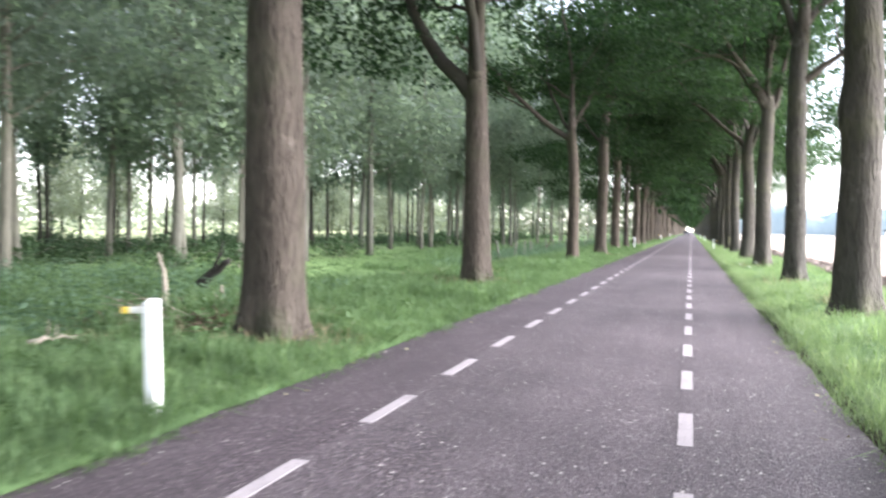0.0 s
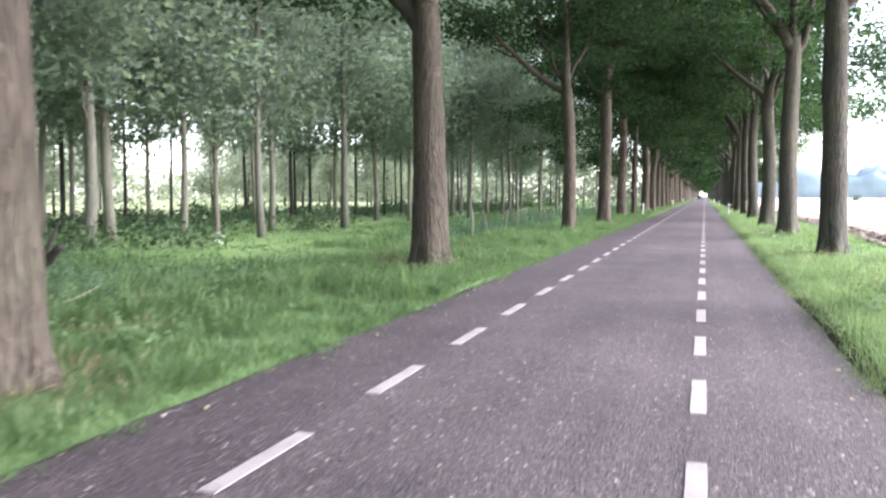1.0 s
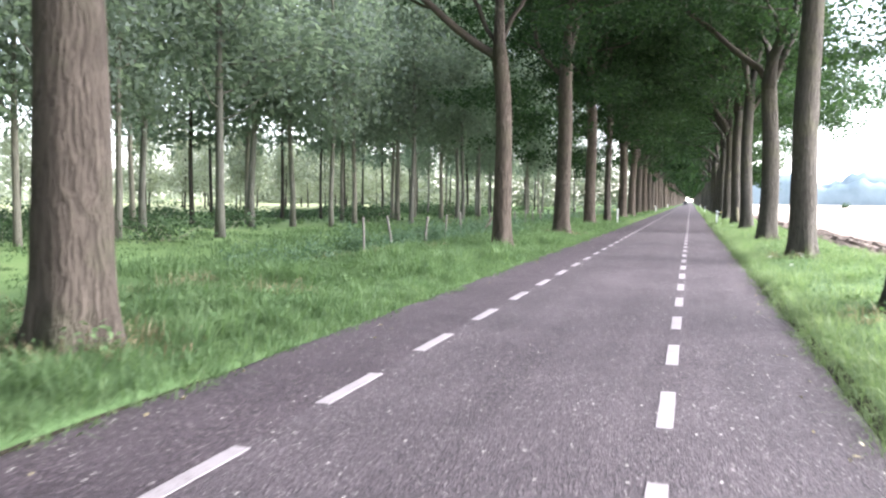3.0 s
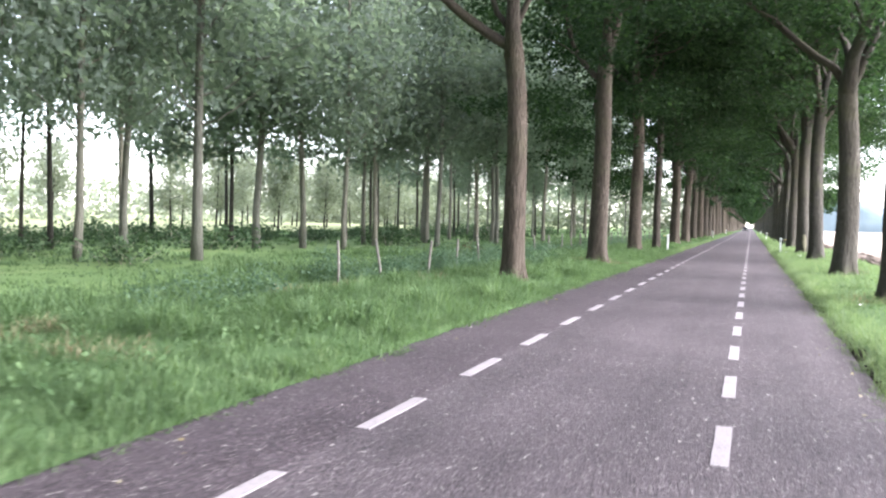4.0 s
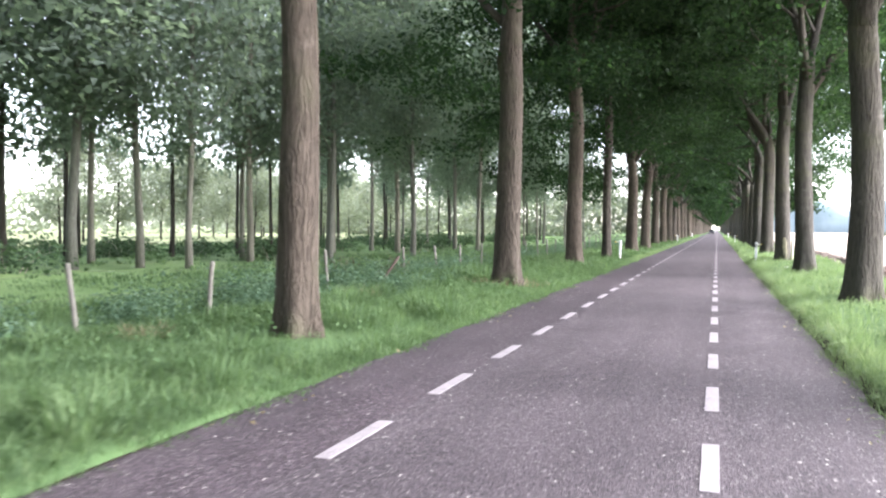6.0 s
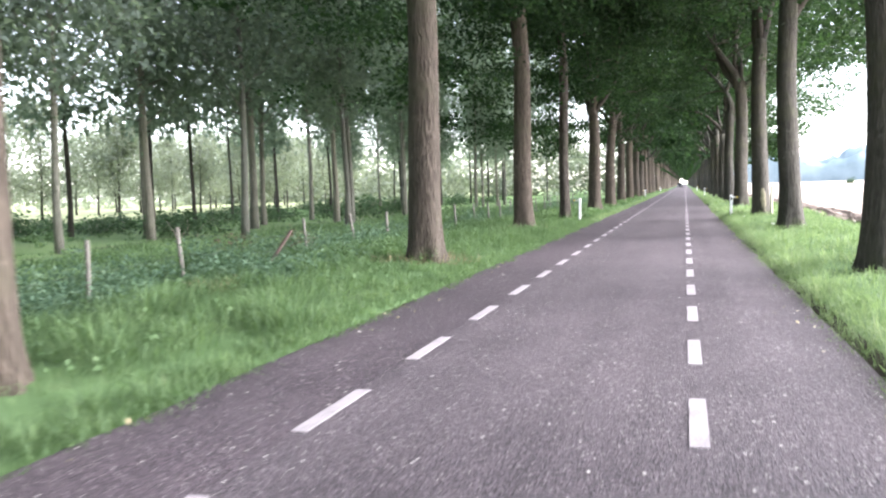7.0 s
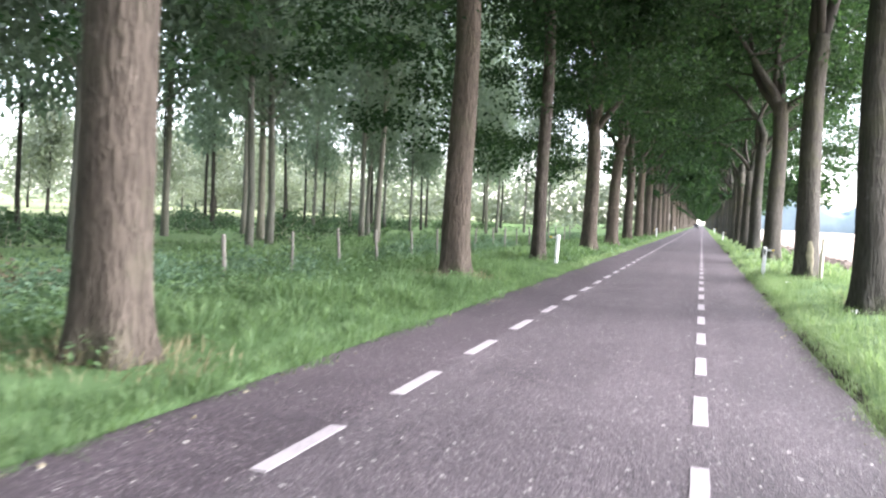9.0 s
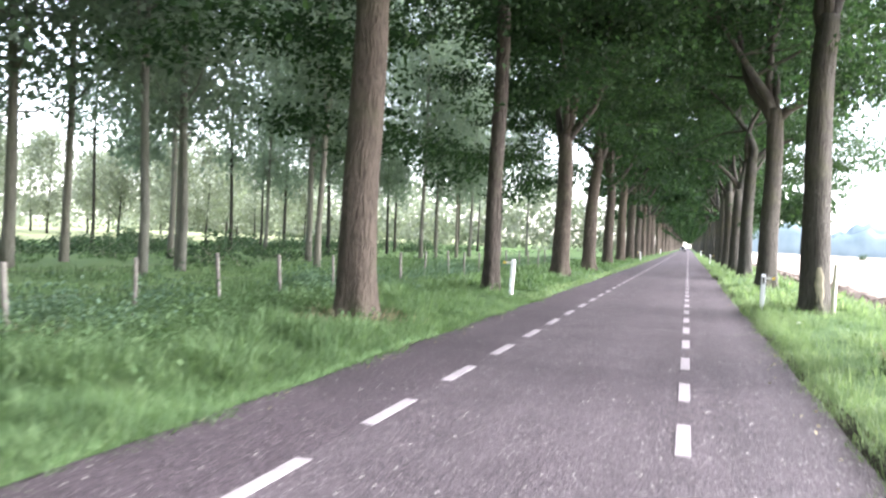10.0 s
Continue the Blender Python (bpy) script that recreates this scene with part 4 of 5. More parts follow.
def build_grass():
    rng = np.random.default_rng(8)
    q = []

    def add(n, x0, x1, y0, y1, power, lo, hi, w, lean=0.9, many=14, width=0.10):
        sp = tufted(rng, n, x0, x1, y0, y1, power, many, width)
        if hi > 0.2:                       # the long tufts leave the feet of the trees clear
            keep = np.ones(len(sp[0]), bool)
            for tx, ty in [d["at"] for d in NEAR_LEFT + NEAR_RIGHT]:
                keep &= np.hypot(sp[0] - tx, (sp[1] - ty + 0.3) * 0.8) > 0.85
            sp = tuple(v[keep] for v in sp)
        q.append(blades(rng, sp, patchy(sp[0], sp[1], lo, hi), w, lean))
    # short fresh fringe that hangs over the asphalt on both sides
    for x0, x1, n, h in ((-3.55, -3.20, 6000, 0.10), (1.14, 1.64, 38000, 0.14)):
        sp = tufted(rng, n, x0, x1, 1.0, 60, 1.1)
        side = 1.0 if x0 < 0 else -1.0
        sp = (sp[0] + side * (0.06 * np.sin(sp[1] * 1.9) + 0.06 * np.sin(sp[1] * 4.7 + 1) + 0.04 * np.sin(sp[1] * 11.7)), *sp[1:])
        edge = np.minimum(np.abs(sp[0] + 3.16), np.abs(sp[0] - 1.06))
        q.append(blades(rng, sp, h * np.clip(0.5 + edge * 2.2, 0.5, 1.3), 0.0045, 1.0))
        sp = tufted(rng, 5000, x0, x1, 60, 200, 1.6)
        q.append(blades(rng, sp, np.full(len(sp[0]), h * 1.2), 0.02))
    # right verge, lush and pale, with soft tussocks
    add(36000, 1.4, 4.5, 1.0, 62, 1.3, 0.08, 0.18, 0.006, 1.2)
    add(26000, 1.35, 4.2, 2.0, 62, 1.3, 0.17, 0.30, 0.006, 1.0, 80, 0.12)
    add(9000, 1.4, 4.6, 60, 220, 1.6, 0.2, 0.3, 0.03)
    ob = new("verge_grass", quad_mesh("verge_grass", np.concatenate(q), M_GRASS))
    tagged(ob, "bright green tufted grass along the road edges", "grass", kind="stuff")
    q = []
    sp = tufted(rng, 34000, -3.62, -3.20, 1.0, 62, 1.1)
    sp = (sp[0] + 0.06 * np.sin(sp[1] * 1.9) + 0.05 * np.sin(sp[1] * 4.7 + 1), *sp[1:])
    q.append(blades(rng, sp, np.full(len(sp[0]), 0.13), 0.0055, 1.1))
    # big separate tussocks
    add(15000, -6.6, -3.45, 3, 62, 1.1, 0.22, 0.40, 0.007, 0.9, 130, 0.12)
    # left verge and the rough strip up to the fence
    add(66000, -7.6, -3.5, 1.0, 64, 1.1, 0.06, 0.14, 0.0055, 1.3)
    add(40000, -7.4, -3.75, 2.0, 62, 1.0, 0.14, 0.27, 0.006, 1.1, 90, 0.15)
    add(12000, -7.6, -3.5, 62, 220, 1.6, 0.18, 0.28, 0.03)
    # tufts leaning over the left edge
    add(26000, -4.6, -3.32, 1.5, 56, 1.0, 0.13, 0.26, 0.0055, 1.0, 50, 0.08)
    # tall grey-green growth round the dead wood
    add(9000, -14.5, -6.6, 8.5, 18, 1.0, 0.25, 0.55, 0.009, 0.7, 50, 0.2)
    # long grass that has grown up along the fence
    add(18000, -9.9, -7.7, 24, 92, 1.2, 0.25, 0.5, 0.010, 0.8, 60, 0.22)
    # grassy glade under the wood's edge
    add(40000, -16, -7.3, 7, 90, 1.15, 0.05, 0.13, 0.013, 1.0)
    add(9000, -14.5, -8.6, 40, 84, 1.1, 0.14, 0.26, 0.014, 1.0, 40, 0.2)
    add(22000, -36, -15, 14, 140, 1.1, 0.10, 0.24, 0.03, 0.6)
    ob = new("rough_grass", quad_mesh("rough_grass", np.concatenate(q), M_GRASS_DEEP))
    tagged(ob, "long rank grass between the road and the wood", "grass", kind="stuff")
    # leafy weeds: nettles and brambles along the fence and round the dead wood
    cs = []
    post_ys = np.array(POST_YS)
    for i in range(62):
        y0, x0, r, h = rng.uniform(26, 95) if i < 46 else rng.uniform(31.5, 45), -7.75 + rng.normal(0, 0.28), rng.uniform(0.35, 0.65), rng.uniform(0.35, 0.8)
        near = post_ys[np.argmin(np.abs(post_ys - y0))]
        if abs(y0 - near) < 0.55 and x0 > -7.9:      # the posts stand clear of the rankest growth
            y0 = near + 1.0
        if i < 3:
            y0, x0 = (44.5, 46.9, 47.4)[i], -7.15
        for k in range(16):
            a, d = rng.uniform(0, 6.28), math.sqrt(rng.random()) * r
            x, y = x0 + math.cos(a) * d, y0 + math.sin(a) * d * 1.3
            cs.append((x, y, gz(x, y) + h * rng.uniform(0.1, 1.0) * (1 - 0.5 * d / r)))
    for i in range(44):
        y0, x0, r, h = rng.uniform(36, 64), rng.uniform(-7.2, -5.7), rng.uniform(0.2, 0.5), rng.uniform(0.16, 0.34)
        if i < 14:                         # a dark leafy patch in the verge
            y0, x0 = rng.uniform(39.6, 42.4), rng.uniform(-6.9, -5.6)
        for k in range(7):
            a, d = rng.uniform(0, 6.28), math.sqrt(rng.random()) * r
            x, y = x0 + math.cos(a) * d, y0 + math.sin(a) * d * 1.3
            cs.append((x, y, gz(x, y) + h * rng.uniform(0.15, 1.0) * (1 - 0.5 * d / r)))
    for i in range(300):
        y = rng.uniform(4, 15)
        x = rng.uniform(-12.5, -6.3)
        cs.append((x, y, gz(x, y) + rng.uniform(0.04, 0.5) * (0.4 + 0.6 * min(1.0, (-6.0 - x) / 3))))
    ob = new("nettles", quad_mesh("nettles", leaf_cloud(rng, cs, 40, (0.17, 0.17, 0.12), 0.062, 0.9), M_WEED_DARK))
    tagged(ob, "nettles and brambles along the fence and dead wood", "weeds", kind="stuff")
    # low broad leaves among the verge grass
    cs = []
    for i in range(900):
        y = 2 + 60 * rng.random() ** 1.2
        x = rng.uniform(-7.2, -3.9) if rng.random() < 0.75 else rng.uniform(1.8, 4.2)
        cs.append((x, y, gz(x, y) + rng.uniform(0.03, 0.18)))
    for i in range(620):                   # rank leafy growth in front of the fence
        y, x = rng.uniform(42.5, 58), rng.uniform(-7.3, -5.0)
        cs.append((x, y, gz(x, y) + rng.uniform(0.06, 0.30) * min(1.0, (-4.6 - x) / 1.2)))
    ob = new("weeds", quad_mesh("weeds", leaf_cloud(rng, cs, 18, (0.13, 0.13, 0.05), 0.06, 0.7), M_WEED))
    tagged(ob, "low broad-leaved weeds among the verge grass", "weeds", kind="stuff")


def build_litter():
    rng = np.random.default_rng(31)
    q = []
    for x0, y0 in ((-4.48, 8.41), (-4.56, 17.95), (-4.54, 52.9), (-4.4, 43.0)):
        a, r = rng.uniform(0, 6.283, 420), rng.uniform(0.36, 1.0, 420)
        q.append(blades(rng, (x0 + np.cos(a) * r, y0 + np.sin(a) * r, np.cos(a), np.sin(a)), rng.uniform(0.08, 0.20, 420), 0.007, 1.0))
    for i in range(26):
        x0, y0, rad = rng.uniform(-7.3, -4.6), rng.uniform(6, 24) if i < 15 else rng.uniform(24, 60), rng.uniform(0.15, 0.45)
        if i % 3 == 2:
            x0 = rng.uniform(2.0, 4.2)
        a, r = rng.uniform(0, 6.283, 170), rad * np.sqrt(rng.random(170))
        q.append(blades(rng, (x0 + np.cos(a) * r * 1.5, y0 + np.sin(a) * r, np.cos(a), np.sin(a)), rng.uniform(0.10, 0.26, 170), 0.006, 1.2))
    tagged(new("dry_grass", quad_mesh("dry_grass", np.concatenate(q), M_DRY)), "dry tan grass round the feet of the trees", "grass", kind="stuff")
    n = 240
    x = np.where(rng.random(n) < 0.6, -3.2 + np.abs(rng.normal(0, 0.16, n)), 1.12 - np.abs(rng.normal(0, 0.16, n)))
    cs = np.stack([x, rng.uniform(1, 70, n), np.full(n, 0.012)], 1)
    tagged(new("fallen_leaves", quad_mesh("fallen_leaves", leaf_cloud(rng, cs, 1, (0.0, 0.0, 0.003), 0.045, 0.15), M_FALLEN)), "scattered dry leaves along the asphalt edge", "leaves", kind="stuff")
    for x, y in ((-3.15, 8.4), (-3.12, 15.6), (-3.18, 13.9), (-3.1, 26.4), (-3.05, 36.5), (-2.75, 41.6), (-3.1, 44.8)):
        ob = thing("paper_scrap", (x, y, 0.004), "small crumpled white paper scrap on the asphalt", "litter", "paper scraps", rng.uniform(0, 360))
        v = [(math.cos(k) * 0.02 * (1 + 0.4 * math.sin(3 * k + x)), math.sin(k) * 0.013, 0.005 * (1 + math.sin(2.3 * k + y))) for k in np.arange(0, 6.2, 0.62)] + [(0, 0, 0.014)]
        n_v = len(v) - 1
        part("paper", mesh_of("paper", v, [(k, (k + 1) % n_v, n_v) for k in range(n_v)], M_PAPER, False), ob)


build_litter()
M_WEED_DARK = leaf_material("nettle_leaves", [(0.12, (0.052, 0.096, 0.064)), (0.5, (0.086, 0.144, 0.094)), (0.9, (0.140, 0.205, 0.132))], 0.35)
build_grass()


def build_ruts():
    """Wheel ruts and turned clods between the verge and the field."""
    xs = np.concatenate([np.linspace(4.45, 6.2, 15), [6.5]])
    ys = np.arange(4, 130, 0.22)
    verts = []
    for y in ys:
        sway = 0.12 * math.sin(y * 0.21) + 0.06 * math.sin(y * 0.77)
        for i, x in enumerate(xs):
            u = x - sway
            z = 0.05 * math.sin(u * 11.0) - 0.07 * math.exp(-((u - 5.0) / 0.13) ** 2) - 0.06 * math.exp(-((u - 5.75) / 0.13) ** 2)
            z += 0.09 * noise.noise((x * 3.1, y * 1.6, 0.3)) + 0.05 * noise.noise((x * 8, y * 4, 1.7))
            edge = 0.0 if 0 < i < len(xs) - 1 else -0.12
            verts.append((x + 0.04 * noise.noise((x * 5, y * 2, 4)), y, gz(x, y) + 0.05 + z + edge))
    k = len(xs)
    faces = [(j * k + i, j * k + i + 1, (j + 1) * k + i + 1, (j + 1) * k + i) for j in range(len(ys) - 1) for i in range(k - 1)]
    tagged(new("rutted_soil", mesh_of("rutted_soil", verts, faces, M_RUT, False)), "dark rutted soil and clods along the field edge", "soil", kind="stuff")


build_ruts()


# ---- fence ----
M_ROTTEN = plain_material("rotten_post_wood", (0.070, 0.047, 0.038), (0.120, 0.086, 0.070), 12, 0.9)


def build_fence():
    rng = random.Random(12)
    fence = thing("fence", (-7.45, 24.0, 0), "old wire fence on weathered wooden posts in the weeds", "fence")
    kinds = []
    for k in range(3):
        r = 0.030 + 0.004 * k
        pts = [(0.01 * math.sin(z * 4 + k), 0.008 * math.cos(z * 3), z) for z in (-0.25, 0.08, 0.28, 0.5, 0.70, 0.84, 0.87)]
        kinds.append(mesh_of("fence_post", *tube(pts, [r * 1.05, r, r, r * 0.98, r, r, r * 0.8], 9, lambda a, z: 1 + 0.08 * math.sin(3 * a + z)), M_STAKE))
    rotten = kinds[1].copy()
    rotten.materials[0] = M_ROTTEN
    tops = []
    for i, y in enumerate(POST_YS):
        x = rng.uniform(-0.06, 0.06)
        tilt = rng.uniform(-4, 4)
        side = {0: 0.0, 1: -10.0, 2: 8.0, 3: 4.0}.get(i, rng.uniform(-4, 4))
        if i == 5:                         # one post has rotted and leans far over
            tilt, side = -30, 28
        m = pose(x, y - 24.0, gz(-7.5, y), tilt, side, 0)
        part("fence_post", rotten if i == 5 else kinds[i % 3], fence, m=m)
        tops.append(m)
    for h in (0.76, 0.45):
        pts = []
        for a, b in zip(tops[:-1], tops[1:]):
            p, q = a @ Vector((0.05, 0, h)), b @ Vector((0.05, 0, h))
            for s in (0, 0.5):
                pts.append(p.lerp(q, s) - Vector((0, 0, 0.03 * (s > 0))))
        pts.append(tops[-1] @ Vector((0.05, 0, h)))
        part("wire", mesh_of("wire", *tube(pts, [0.0016] * len(pts), 5), M_WIRE), fence)


build_fence()


# ---- reflector posts ----
def marker_post(place, side, lean=0.0, far=False):
    ob = thing("marker_post", place, "white roadside marker post with a small reflector arm in the grass", "marker post", "marker posts", 0)
    ob.matrix_basis = pose(*place, 0, lean, 0)
    bm = bmesh.new()
    bmesh.ops.create_cube(bm, size=1.0)
    bmesh.ops.scale(bm, vec=(0.09, 0.09, 1.06), verts=bm.verts)
    bmesh.ops.translate(bm, vec=(0, 0, 0.28), verts=bm.verts)
    for v in bm.verts:
        if v.co.z > 0.5:
            v.co.z += 0.018 * (1 if v.co.y > 0 else -1)
    bmesh.ops.bevel(bm, geom=list(bm.edges), offset=0.012, segments=2, profile=0.5, affect='EDGES')
    me = bpy.data.meshes.new("post")
    bm.to_mesh(me)
    bm.free()
    me.materials.append(M_WHITE)
    part("post", me, ob)

    def box(name, x0, x1, y, z, h, mat, parent, label=""):
        bm = bmesh.new()
        bmesh.ops.create_cube(bm, size=1.0)
        bmesh.ops.scale(bm, vec=(abs(x1 - x0), 0.02, h), verts=bm.verts)
        bmesh.ops.translate(bm, vec=((x0 + x1) / 2, y, z), verts=bm.verts)
        bmesh.ops.bevel(bm, geom=list(bm.edges), offset=0.004, segments=1, affect='EDGES')
        me = bpy.data.meshes.new(name)
        bm.to_mesh(me)
        bm.free()
        me.materials.append(mat)
        return part(name, me, parent, label)
    arm = box("reflector_arm", side * 0.042, side * 0.16, -0.02, 0.745, 0.045, M_SILVER, ob, "silver reflector arm")
    box("reflector_tip", side * 0.162, side * 0.225, -0.021, 0.743, 0.047, M_YELLOW, arm, "yellow reflector tip")
    if side > 0:
        box("band", -0.018, 0.022, -0.049, 0.69, 0.13, M_BLACK, ob, "dark reflector strip")
    return ob


for px, py, sd, ln in ((-3.52, 4.85, -1, -2), (-3.84, 60.4, -1, 2), (1.50, 60.5, 1, 1), (-3.7, 111, -1, 0), (1.7, 112, 1, 0), (-3.7, 162, -1, 1), (1.7, 163, 1, -1), (1.7, 10.0 - 5.2, 1, 1)):
    marker_post((px, py, gz(px, py) - 0.02), sd, ln)


# ---- dead wood by the first tree ----
def dead_branch(name, pts, r, mat, label):
    rng = np.random.default_rng(len(name) + int(abs(pts[0][0]) * 10))
    base = Vector(pts[0])
    ob = thing(name, tuple(base), label, "branch")
    p = [Vector(q) - base for q in pts]
    fine = []
    for a, b in zip(p[:-1], p[1:]):
        for s in (0, 0.33, 0.66):
            fine.append(a.lerp(b, s) + Vector(rng.normal(0, 0.015, 3)))
    fine.append(p[-1])
    n = len(fine)
    part("stem", mesh_of("stem", *tube(fine, [r * (1 - 0.6 * i / n) for i in range(n)], 8, lambda a, z: 1 + 0.12 * math.sin(2 * a + z * 9)), mat), ob)
    for k in (n // 3, n // 2):
        d = Vector(rng.normal(0, 1, 3))
        d.z = abs(d.z)
        sub = [fine[k] + d.normalized() * 2.0 * r * i for i in range(4)]
        part("twig", mesh_of("twig", *tube(sub, [r * 0.4 * (1 - 0.25 * i) for i in range(4)], 6), mat), ob)
    return ob


def forked_branch():
    """A bare pale branch propped in the weeds, with one arm trailing on the ground."""
    ob = thing("dead_branch", (-7.5, 10.6, -0.16), "pale bare forked branch propped up in the weeds", "branch")
    stem = [(-0.02, 0, -0.05), (0.02, 0.0, 0.2), (0.0, 0.05, 0.34), (0.0, 0.05, 0.58), (-0.02, 0.05, 0.80), (-0.09, 0.05, 0.98), (-0.13, 0.06, 1.08)]
    part("stem", mesh_of("stem", *tube(stem, [0.022, 0.03, 0.042, 0.038, 0.032, 0.022, 0.012], 9, lambda a, z: 1 + 0.1 * math.sin(2 * a + z * 11)), M_DEADWOOD), ob)
    arm = [(0.0, 0.05, 0.36), (-0.2, -0.05, 0.2), (-0.5, -0.2, 0.12), (-0.9, -0.4, 0.08), (-1.3, -0.7, 0.12)]
    part("side_branch", mesh_of("side_branch", *tube(arm, [0.032, 0.028, 0.024, 0.02, 0.012], 8), M_DEADWOOD), ob)
    spur = [(-0.42, -0.17, 0.13), (-0.46, -0.2, 0.04), (-0.5, -0.24, -0.03)]
    part("twig", mesh_of("twig", *tube(spur, [0.014, 0.012, 0.008], 6), M_DEADWOOD), ob)


forked_branch()
dead_branch("charred_log", [(-8.02, 12.4, 0.34), (-7.78, 12.4, 0.53), (-7.48, 12.4, 0.74)], 0.10, M_CHAR, "black rotten log end propped up in the weeds")
dead_branch("fallen_branch", [(-6.22, 6.58, 0.16), (-6.08, 6.82, 0.20), (-5.99, 7.00, 0.20)], 0.032, M_DEADWOOD, "pale fallen branch lying in the verge grass")
dead_branch("broken_branch", [(-6.9, 11.3, 0.0), (-6.92, 11.3, 0.2), (-6.95, 11.32, 0.42)], 0.04, M_DEADWOOD, "short grey broken branch stub standing in the grass")


def brushwood():
    """Brown twigs and dead leaves heaped about the foot of the first tree and the forked branch."""
    rng = np.random.default_rng(52)
    for x0, y0, n, size in ((-5.55, 8.15, 13, 0.55), (-6.75, 9.5, 15, 0.8), (-7.6, 11.6, 14, 0.8)):
        ob = thing("brushwood_heap", (x0, y0, gz(x0, y0)), "heap of brown twigs and dead leaves in the weeds", "brushwood", "brushwood heaps")
        for _ in range(n):
            a, rise = rng.uniform(0, 6.28), rng.uniform(0.0, 0.5)
            start = Vector((rng.normal(0, size * 0.45), rng.normal(0, size * 0.45), rng.uniform(0.0, 0.10)))
            ln = size * rng.uniform(0.5, 1.1)
            pts = [start + Vector((math.cos(a + 0.3 * k) * ln * k / 4, math.sin(a + 0.3 * k) * ln * k / 4, rise * ln * k / 4)) for k in range(5)]
            r = rng.uniform(0.006, 0.014)
            part("twig", mesh_of("twig", *tube(pts, [r * (1 - 0.17 * k) for k in range(5)], 5), M_DEADWOOD), ob)
        cs = [(rng.normal(0, size * 0.5), rng.normal(0, size * 0.5), rng.uniform(0.02, 0.16)) for _ in range(26)]
        part("dead_leaves", quad_mesh("dead_leaves", leaf_cloud(rng, cs, 14, (0.12, 0.12, 0.03), 0.075, 0.7), M_DEADLEAF), ob)


M_DEADLEAF = leaf_material("dead_leaf", [(0.2, (0.060, 0.042, 0.030)), (0.5, (0.115, 0.085, 0.060)), (0.9, (0.20, 0.155, 0.11))], 0.15)
brushwood()


def dead_fern(x, y, height):
    """A withered rust-brown plant with drooping fronds."""
    rng = np.random.default_rng(int(y * 10))
    ob = thing("dead_fern", (x, y, gz(x, y)), "withered rust-brown fern among the green weeds", "fern", "dead ferns")
    tips = []
    for k in range(7):
        path = limb_path((rng.normal(0, 0.06), rng.normal(0, 0.06), 0), rng.uniform(0, 360), rng.uniform(55, 85), height * rng.uniform(0.7, 1.05), rng, -0.9, 6)
        part("stalk", mesh_of("stalk", *tube(path, [0.007 * (1 - 0.12 * q) for q in range(7)], 4), M_DEADLEAF), ob)
        tips += [tuple(p) for p in path[2:]]
    fronds = part("fronds", quad_mesh("fronds", leaf_cloud(rng, tips, 6, (0.05, 0.05, 0.05), 0.075, 0.9), M_RUST), ob)
    fronds["kind"] = "stuff"


M_RUST = leaf_material("rust_fern", [(0.2, (0.062, 0.048, 0.034)), (0.5, (0.105, 0.082, 0.058)), (0.9, (0.17, 0.14, 0.10))], 0.25)
for fx, fy, fh in ((-8.0, 45.7, 0.65), (-8.4, 46.4, 0.6), (-9.2, 44.5, 0.6)):
    dead_fern(fx, fy, fh)


# ---- small things ----
def build_flowers():
    """Tall white umbels by the glade."""
    rng = np.random.default_rng(14)
    for x, y, h in ((-10.7, 20.9, 0.48), (-10.5, 20.5, 0.34), (1.62, 29.7, 0.30), (1.75, 27.4, 0.26), (2.0, 28.1, 0.40), (1.6, 55.2, 0.28), (1.8, 48.9, 0.32)):
        near_road = x > 0
        ob = thing("white_flower", (x, y, gz(x, y)), "tall white umbel flower standing in the grass", "flower", "white flowers")
        stem = [(0, 0, -0.02), (0.02, 0, h * 0.5), (0.0, 0.03, h)]
        part("stem", mesh_of("stem", *tube(stem, [0.009, 0.007, 0.005], 6), M_GRASS_DEEP), ob)
        q = leaf_cloud(rng, [(0, 0.03, h)] if near_road else [(0, 0.03, h), (0.1, 0, h * 0.86)], 10 if near_road else 22, (0.032, 0.032, 0.010), 0.03, 0.3)
        part("blossom", quad_mesh("blossom", q, M_PETAL), ob)


build_flowers()


def bare_wood_patch():
    """Peeled strip at the foot of the leaning tree, and the stake beside it."""
    tree = [o for o in scene.objects if o.name.startswith("avenue_tree") and "bare wood" in o.get("label", "")][0]
    verts, faces = [], []
    for i in range(9):
        z = 0.05 + i * 0.115
        half = 0.30 * math.sin(math.pi * (0.12 + 0.8 * (1 - i / 8) ** 0.8)) ** 0.7
        r = 0.29 * (1 - 0.22 * z / 5.8) * (1 + 0.17 * math.exp(-z / 0.25) + 0.08 * math.exp(-z / 1.2)) * 1.055 + 0.012
        for j in range(7):
            a = radians(-78) + half * (j / 3 - 1) + 0.05 * math.sin(i * 2.3)
            rr = r - (0.02 if j in (0, 6) else 0.0)
            verts.append((math.cos(a) * rr, math.sin(a) * rr, z))
    for i in range(8):
        for j in range(6):
            k = i * 7 + j
            faces.append((k, k + 1, k + 8, k + 7))
    part("bare_wood", mesh_of("bare_wood", verts, faces, M_WOUND), tree, "yellowish bare wood where the bark has peeled")
    stake = thing("wooden_stake", (2.80, 60.0, gz(2.80, 60.0)), "pale weathered wooden stake beside a tree", "stake")
    part("shaft", mesh_of("shaft", *tube([(0, 0, -0.2), (0, 0, 0.5), (0.02, 0, 1.0), (0.02, 0, 1.05)], [0.045, 0.045, 0.043, 0.034], 8), M_STAKE_PALE), stake)


M_STAKE_PALE = plain_material("pale_wood", (0.50, 0.45, 0.36), (0.66, 0.61, 0.52), 14, 0.9)
bare_wood_patch()


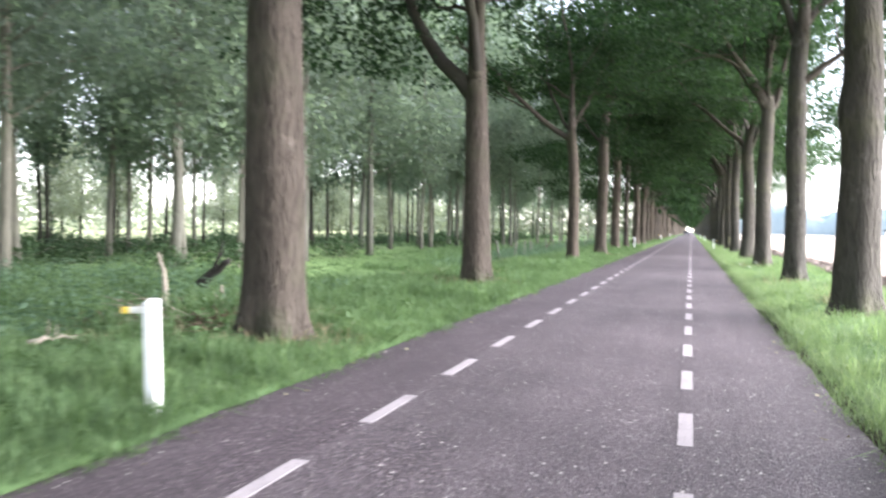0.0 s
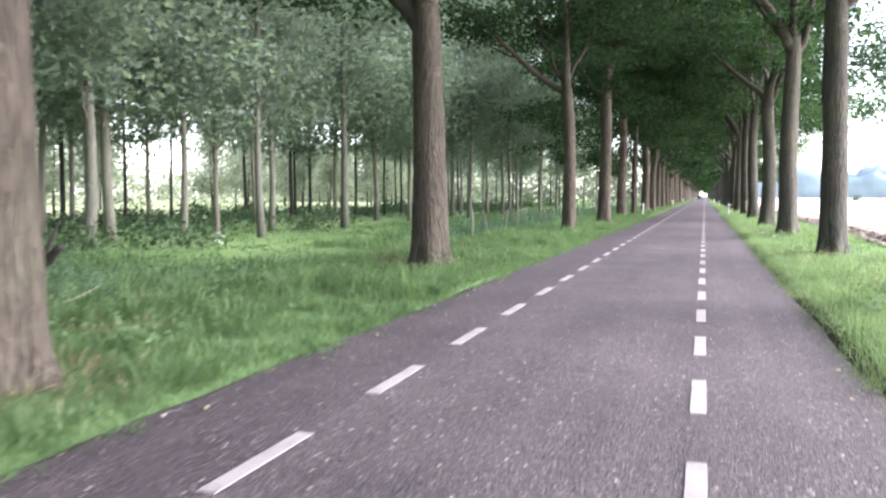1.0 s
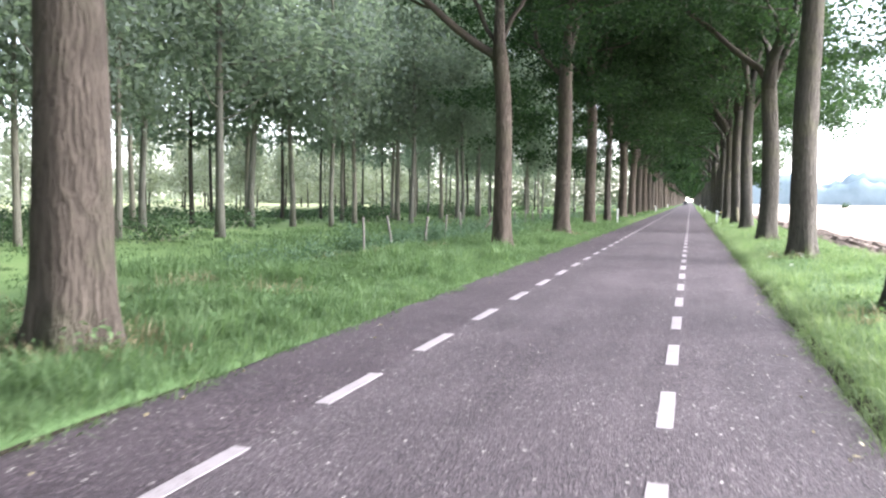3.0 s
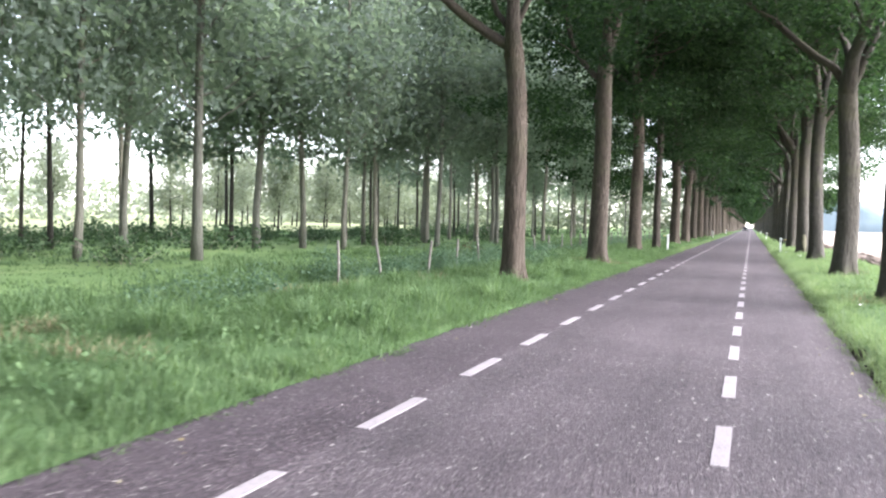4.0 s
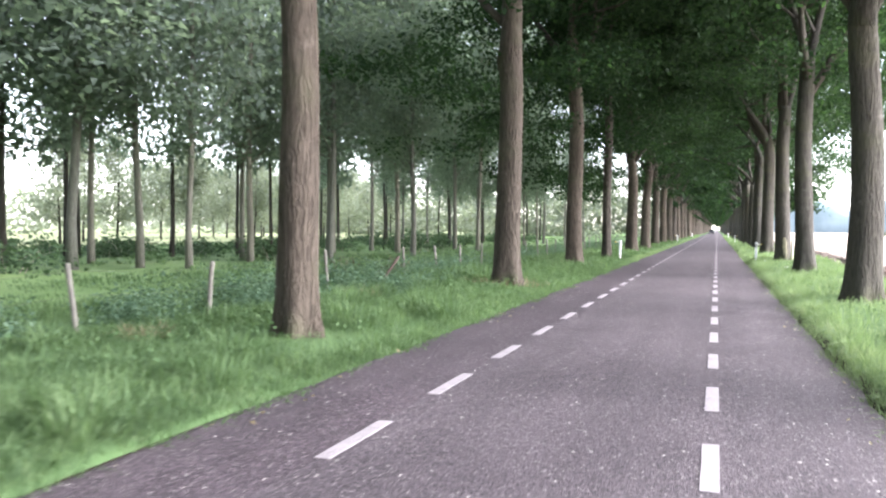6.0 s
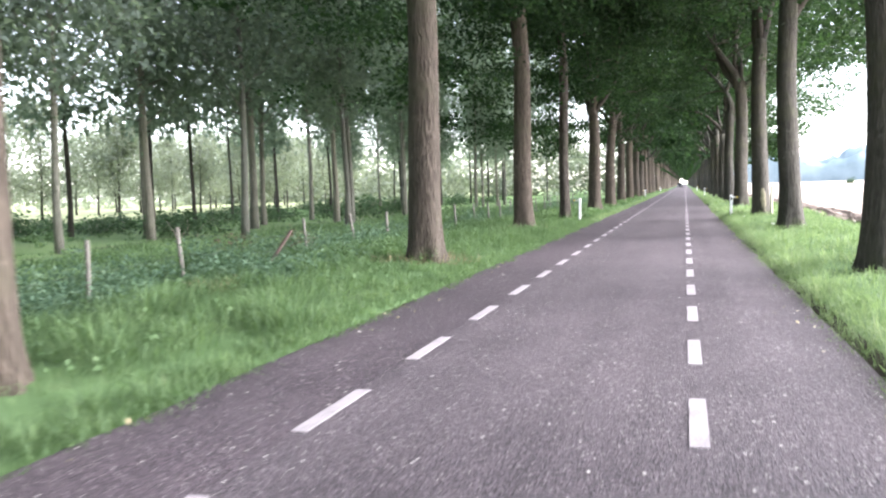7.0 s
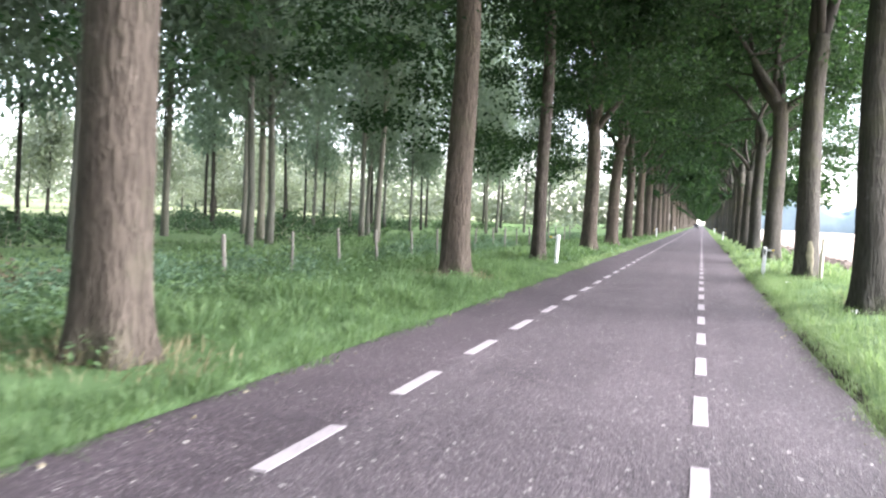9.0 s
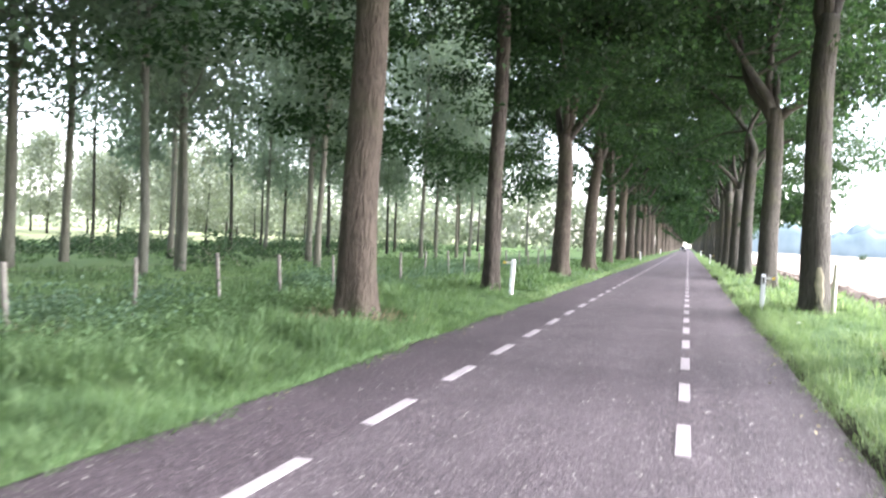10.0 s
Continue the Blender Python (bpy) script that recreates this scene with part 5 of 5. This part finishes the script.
def build_field_things():
    """A low shed and a lone shrub far out in the field."""
    shed = thing("field_shed", (88, 330, -0.05), "long low white shed with a thin dark roof in the field", "shed")
    for name, size, z, mat in (("wall", (42, 7, 2.3), 1.15, M_WHITE), ("roof", (43, 8, 0.35), 2.48, M_CHAR)):
        bm = bmesh.new()
        bmesh.ops.create_cube(bm, size=1.0)
        bmesh.ops.scale(bm, vec=size, verts=bm.verts)
        bmesh.ops.translate(bm, vec=(0, 0, z), verts=bm.verts)
        if name == "roof":
            for v in bm.verts:
                if v.co.z > z:
                    v.co.y *= 0.25
                    v.co.z += 0.5
        me = bpy.data.meshes.new(name)
        bm.to_mesh(me)
        bm.free()
        me.materials.append(mat)
        part(name, me, shed)
    b = bush(390, 0.7, 1.5, 700, M_BUSH, "field_shrub", "small dark lone shrub out in the bare field", 0.3)
    b.matrix_basis = pose(43.5, 281.5, -0.08)


build_field_things()


def build_car():
    """A dark car far down the road, with its lamps towards us."""
    car = thing("car", (-1.6, 300.0, 0.0), "small dark car far down the road", "car")
    glass = plain_material("car_glass", (0.02, 0.025, 0.03), (0.04, 0.045, 0.05), 5, 0.1)
    body_paint = plain_material("car_paint", (0.03, 0.03, 0.035), (0.05, 0.05, 0.055), 4, 0.3)
    lamp = plain_material("car_lamp", (0.8, 0.8, 0.78), (0.9, 0.9, 0.88), 4, 0.2)

    def block(name, size, at, mat, parent, taper=1.0, label=""):
        bm = bmesh.new()
        bmesh.ops.create_cube(bm, size=1.0)
        bmesh.ops.scale(bm, vec=size, verts=bm.verts)
        for v in bm.verts:
            if v.co.z > 0:
                v.co.x *= taper
                v.co.y *= taper
        bmesh.ops.translate(bm, vec=at, verts=bm.verts)
        bmesh.ops.bevel(bm, geom=list(bm.edges), offset=0.05 * min(size), segments=2, affect='EDGES')
        me = bpy.data.meshes.new(name)
        bm.to_mesh(me)
        bm.free()
        me.materials.append(mat)
        return part(name, me, parent, label)
    body = block("body", (1.75, 4.1, 0.6), (0, 0, 0.6), body_paint, car, 0.94)
    block("cabin", (1.5, 2.2, 0.55), (0, 0.3, 1.17), glass, car, 0.8, "dark glazed cabin")
    for s in (-1, 1):
        block("headlight", (0.34, 0.06, 0.16), (0.6 * s, -2.04, 0.68), lamp, body, 1.0, "clear headlight")
        for y in (-1.3, 1.3):
            w = part("wheel", mesh_of("wheel", *tube([(0.68 * s, y, 0.31), (0.86 * s, y, 0.31)], [0.31, 0.31], 18), M_BLACK), car)
            part("rim", mesh_of("rim", *tube([(0.86 * s, y, 0.31), (0.875 * s, y, 0.31)], [0.19, 0.17], 14), M_SILVER), w)


build_car()
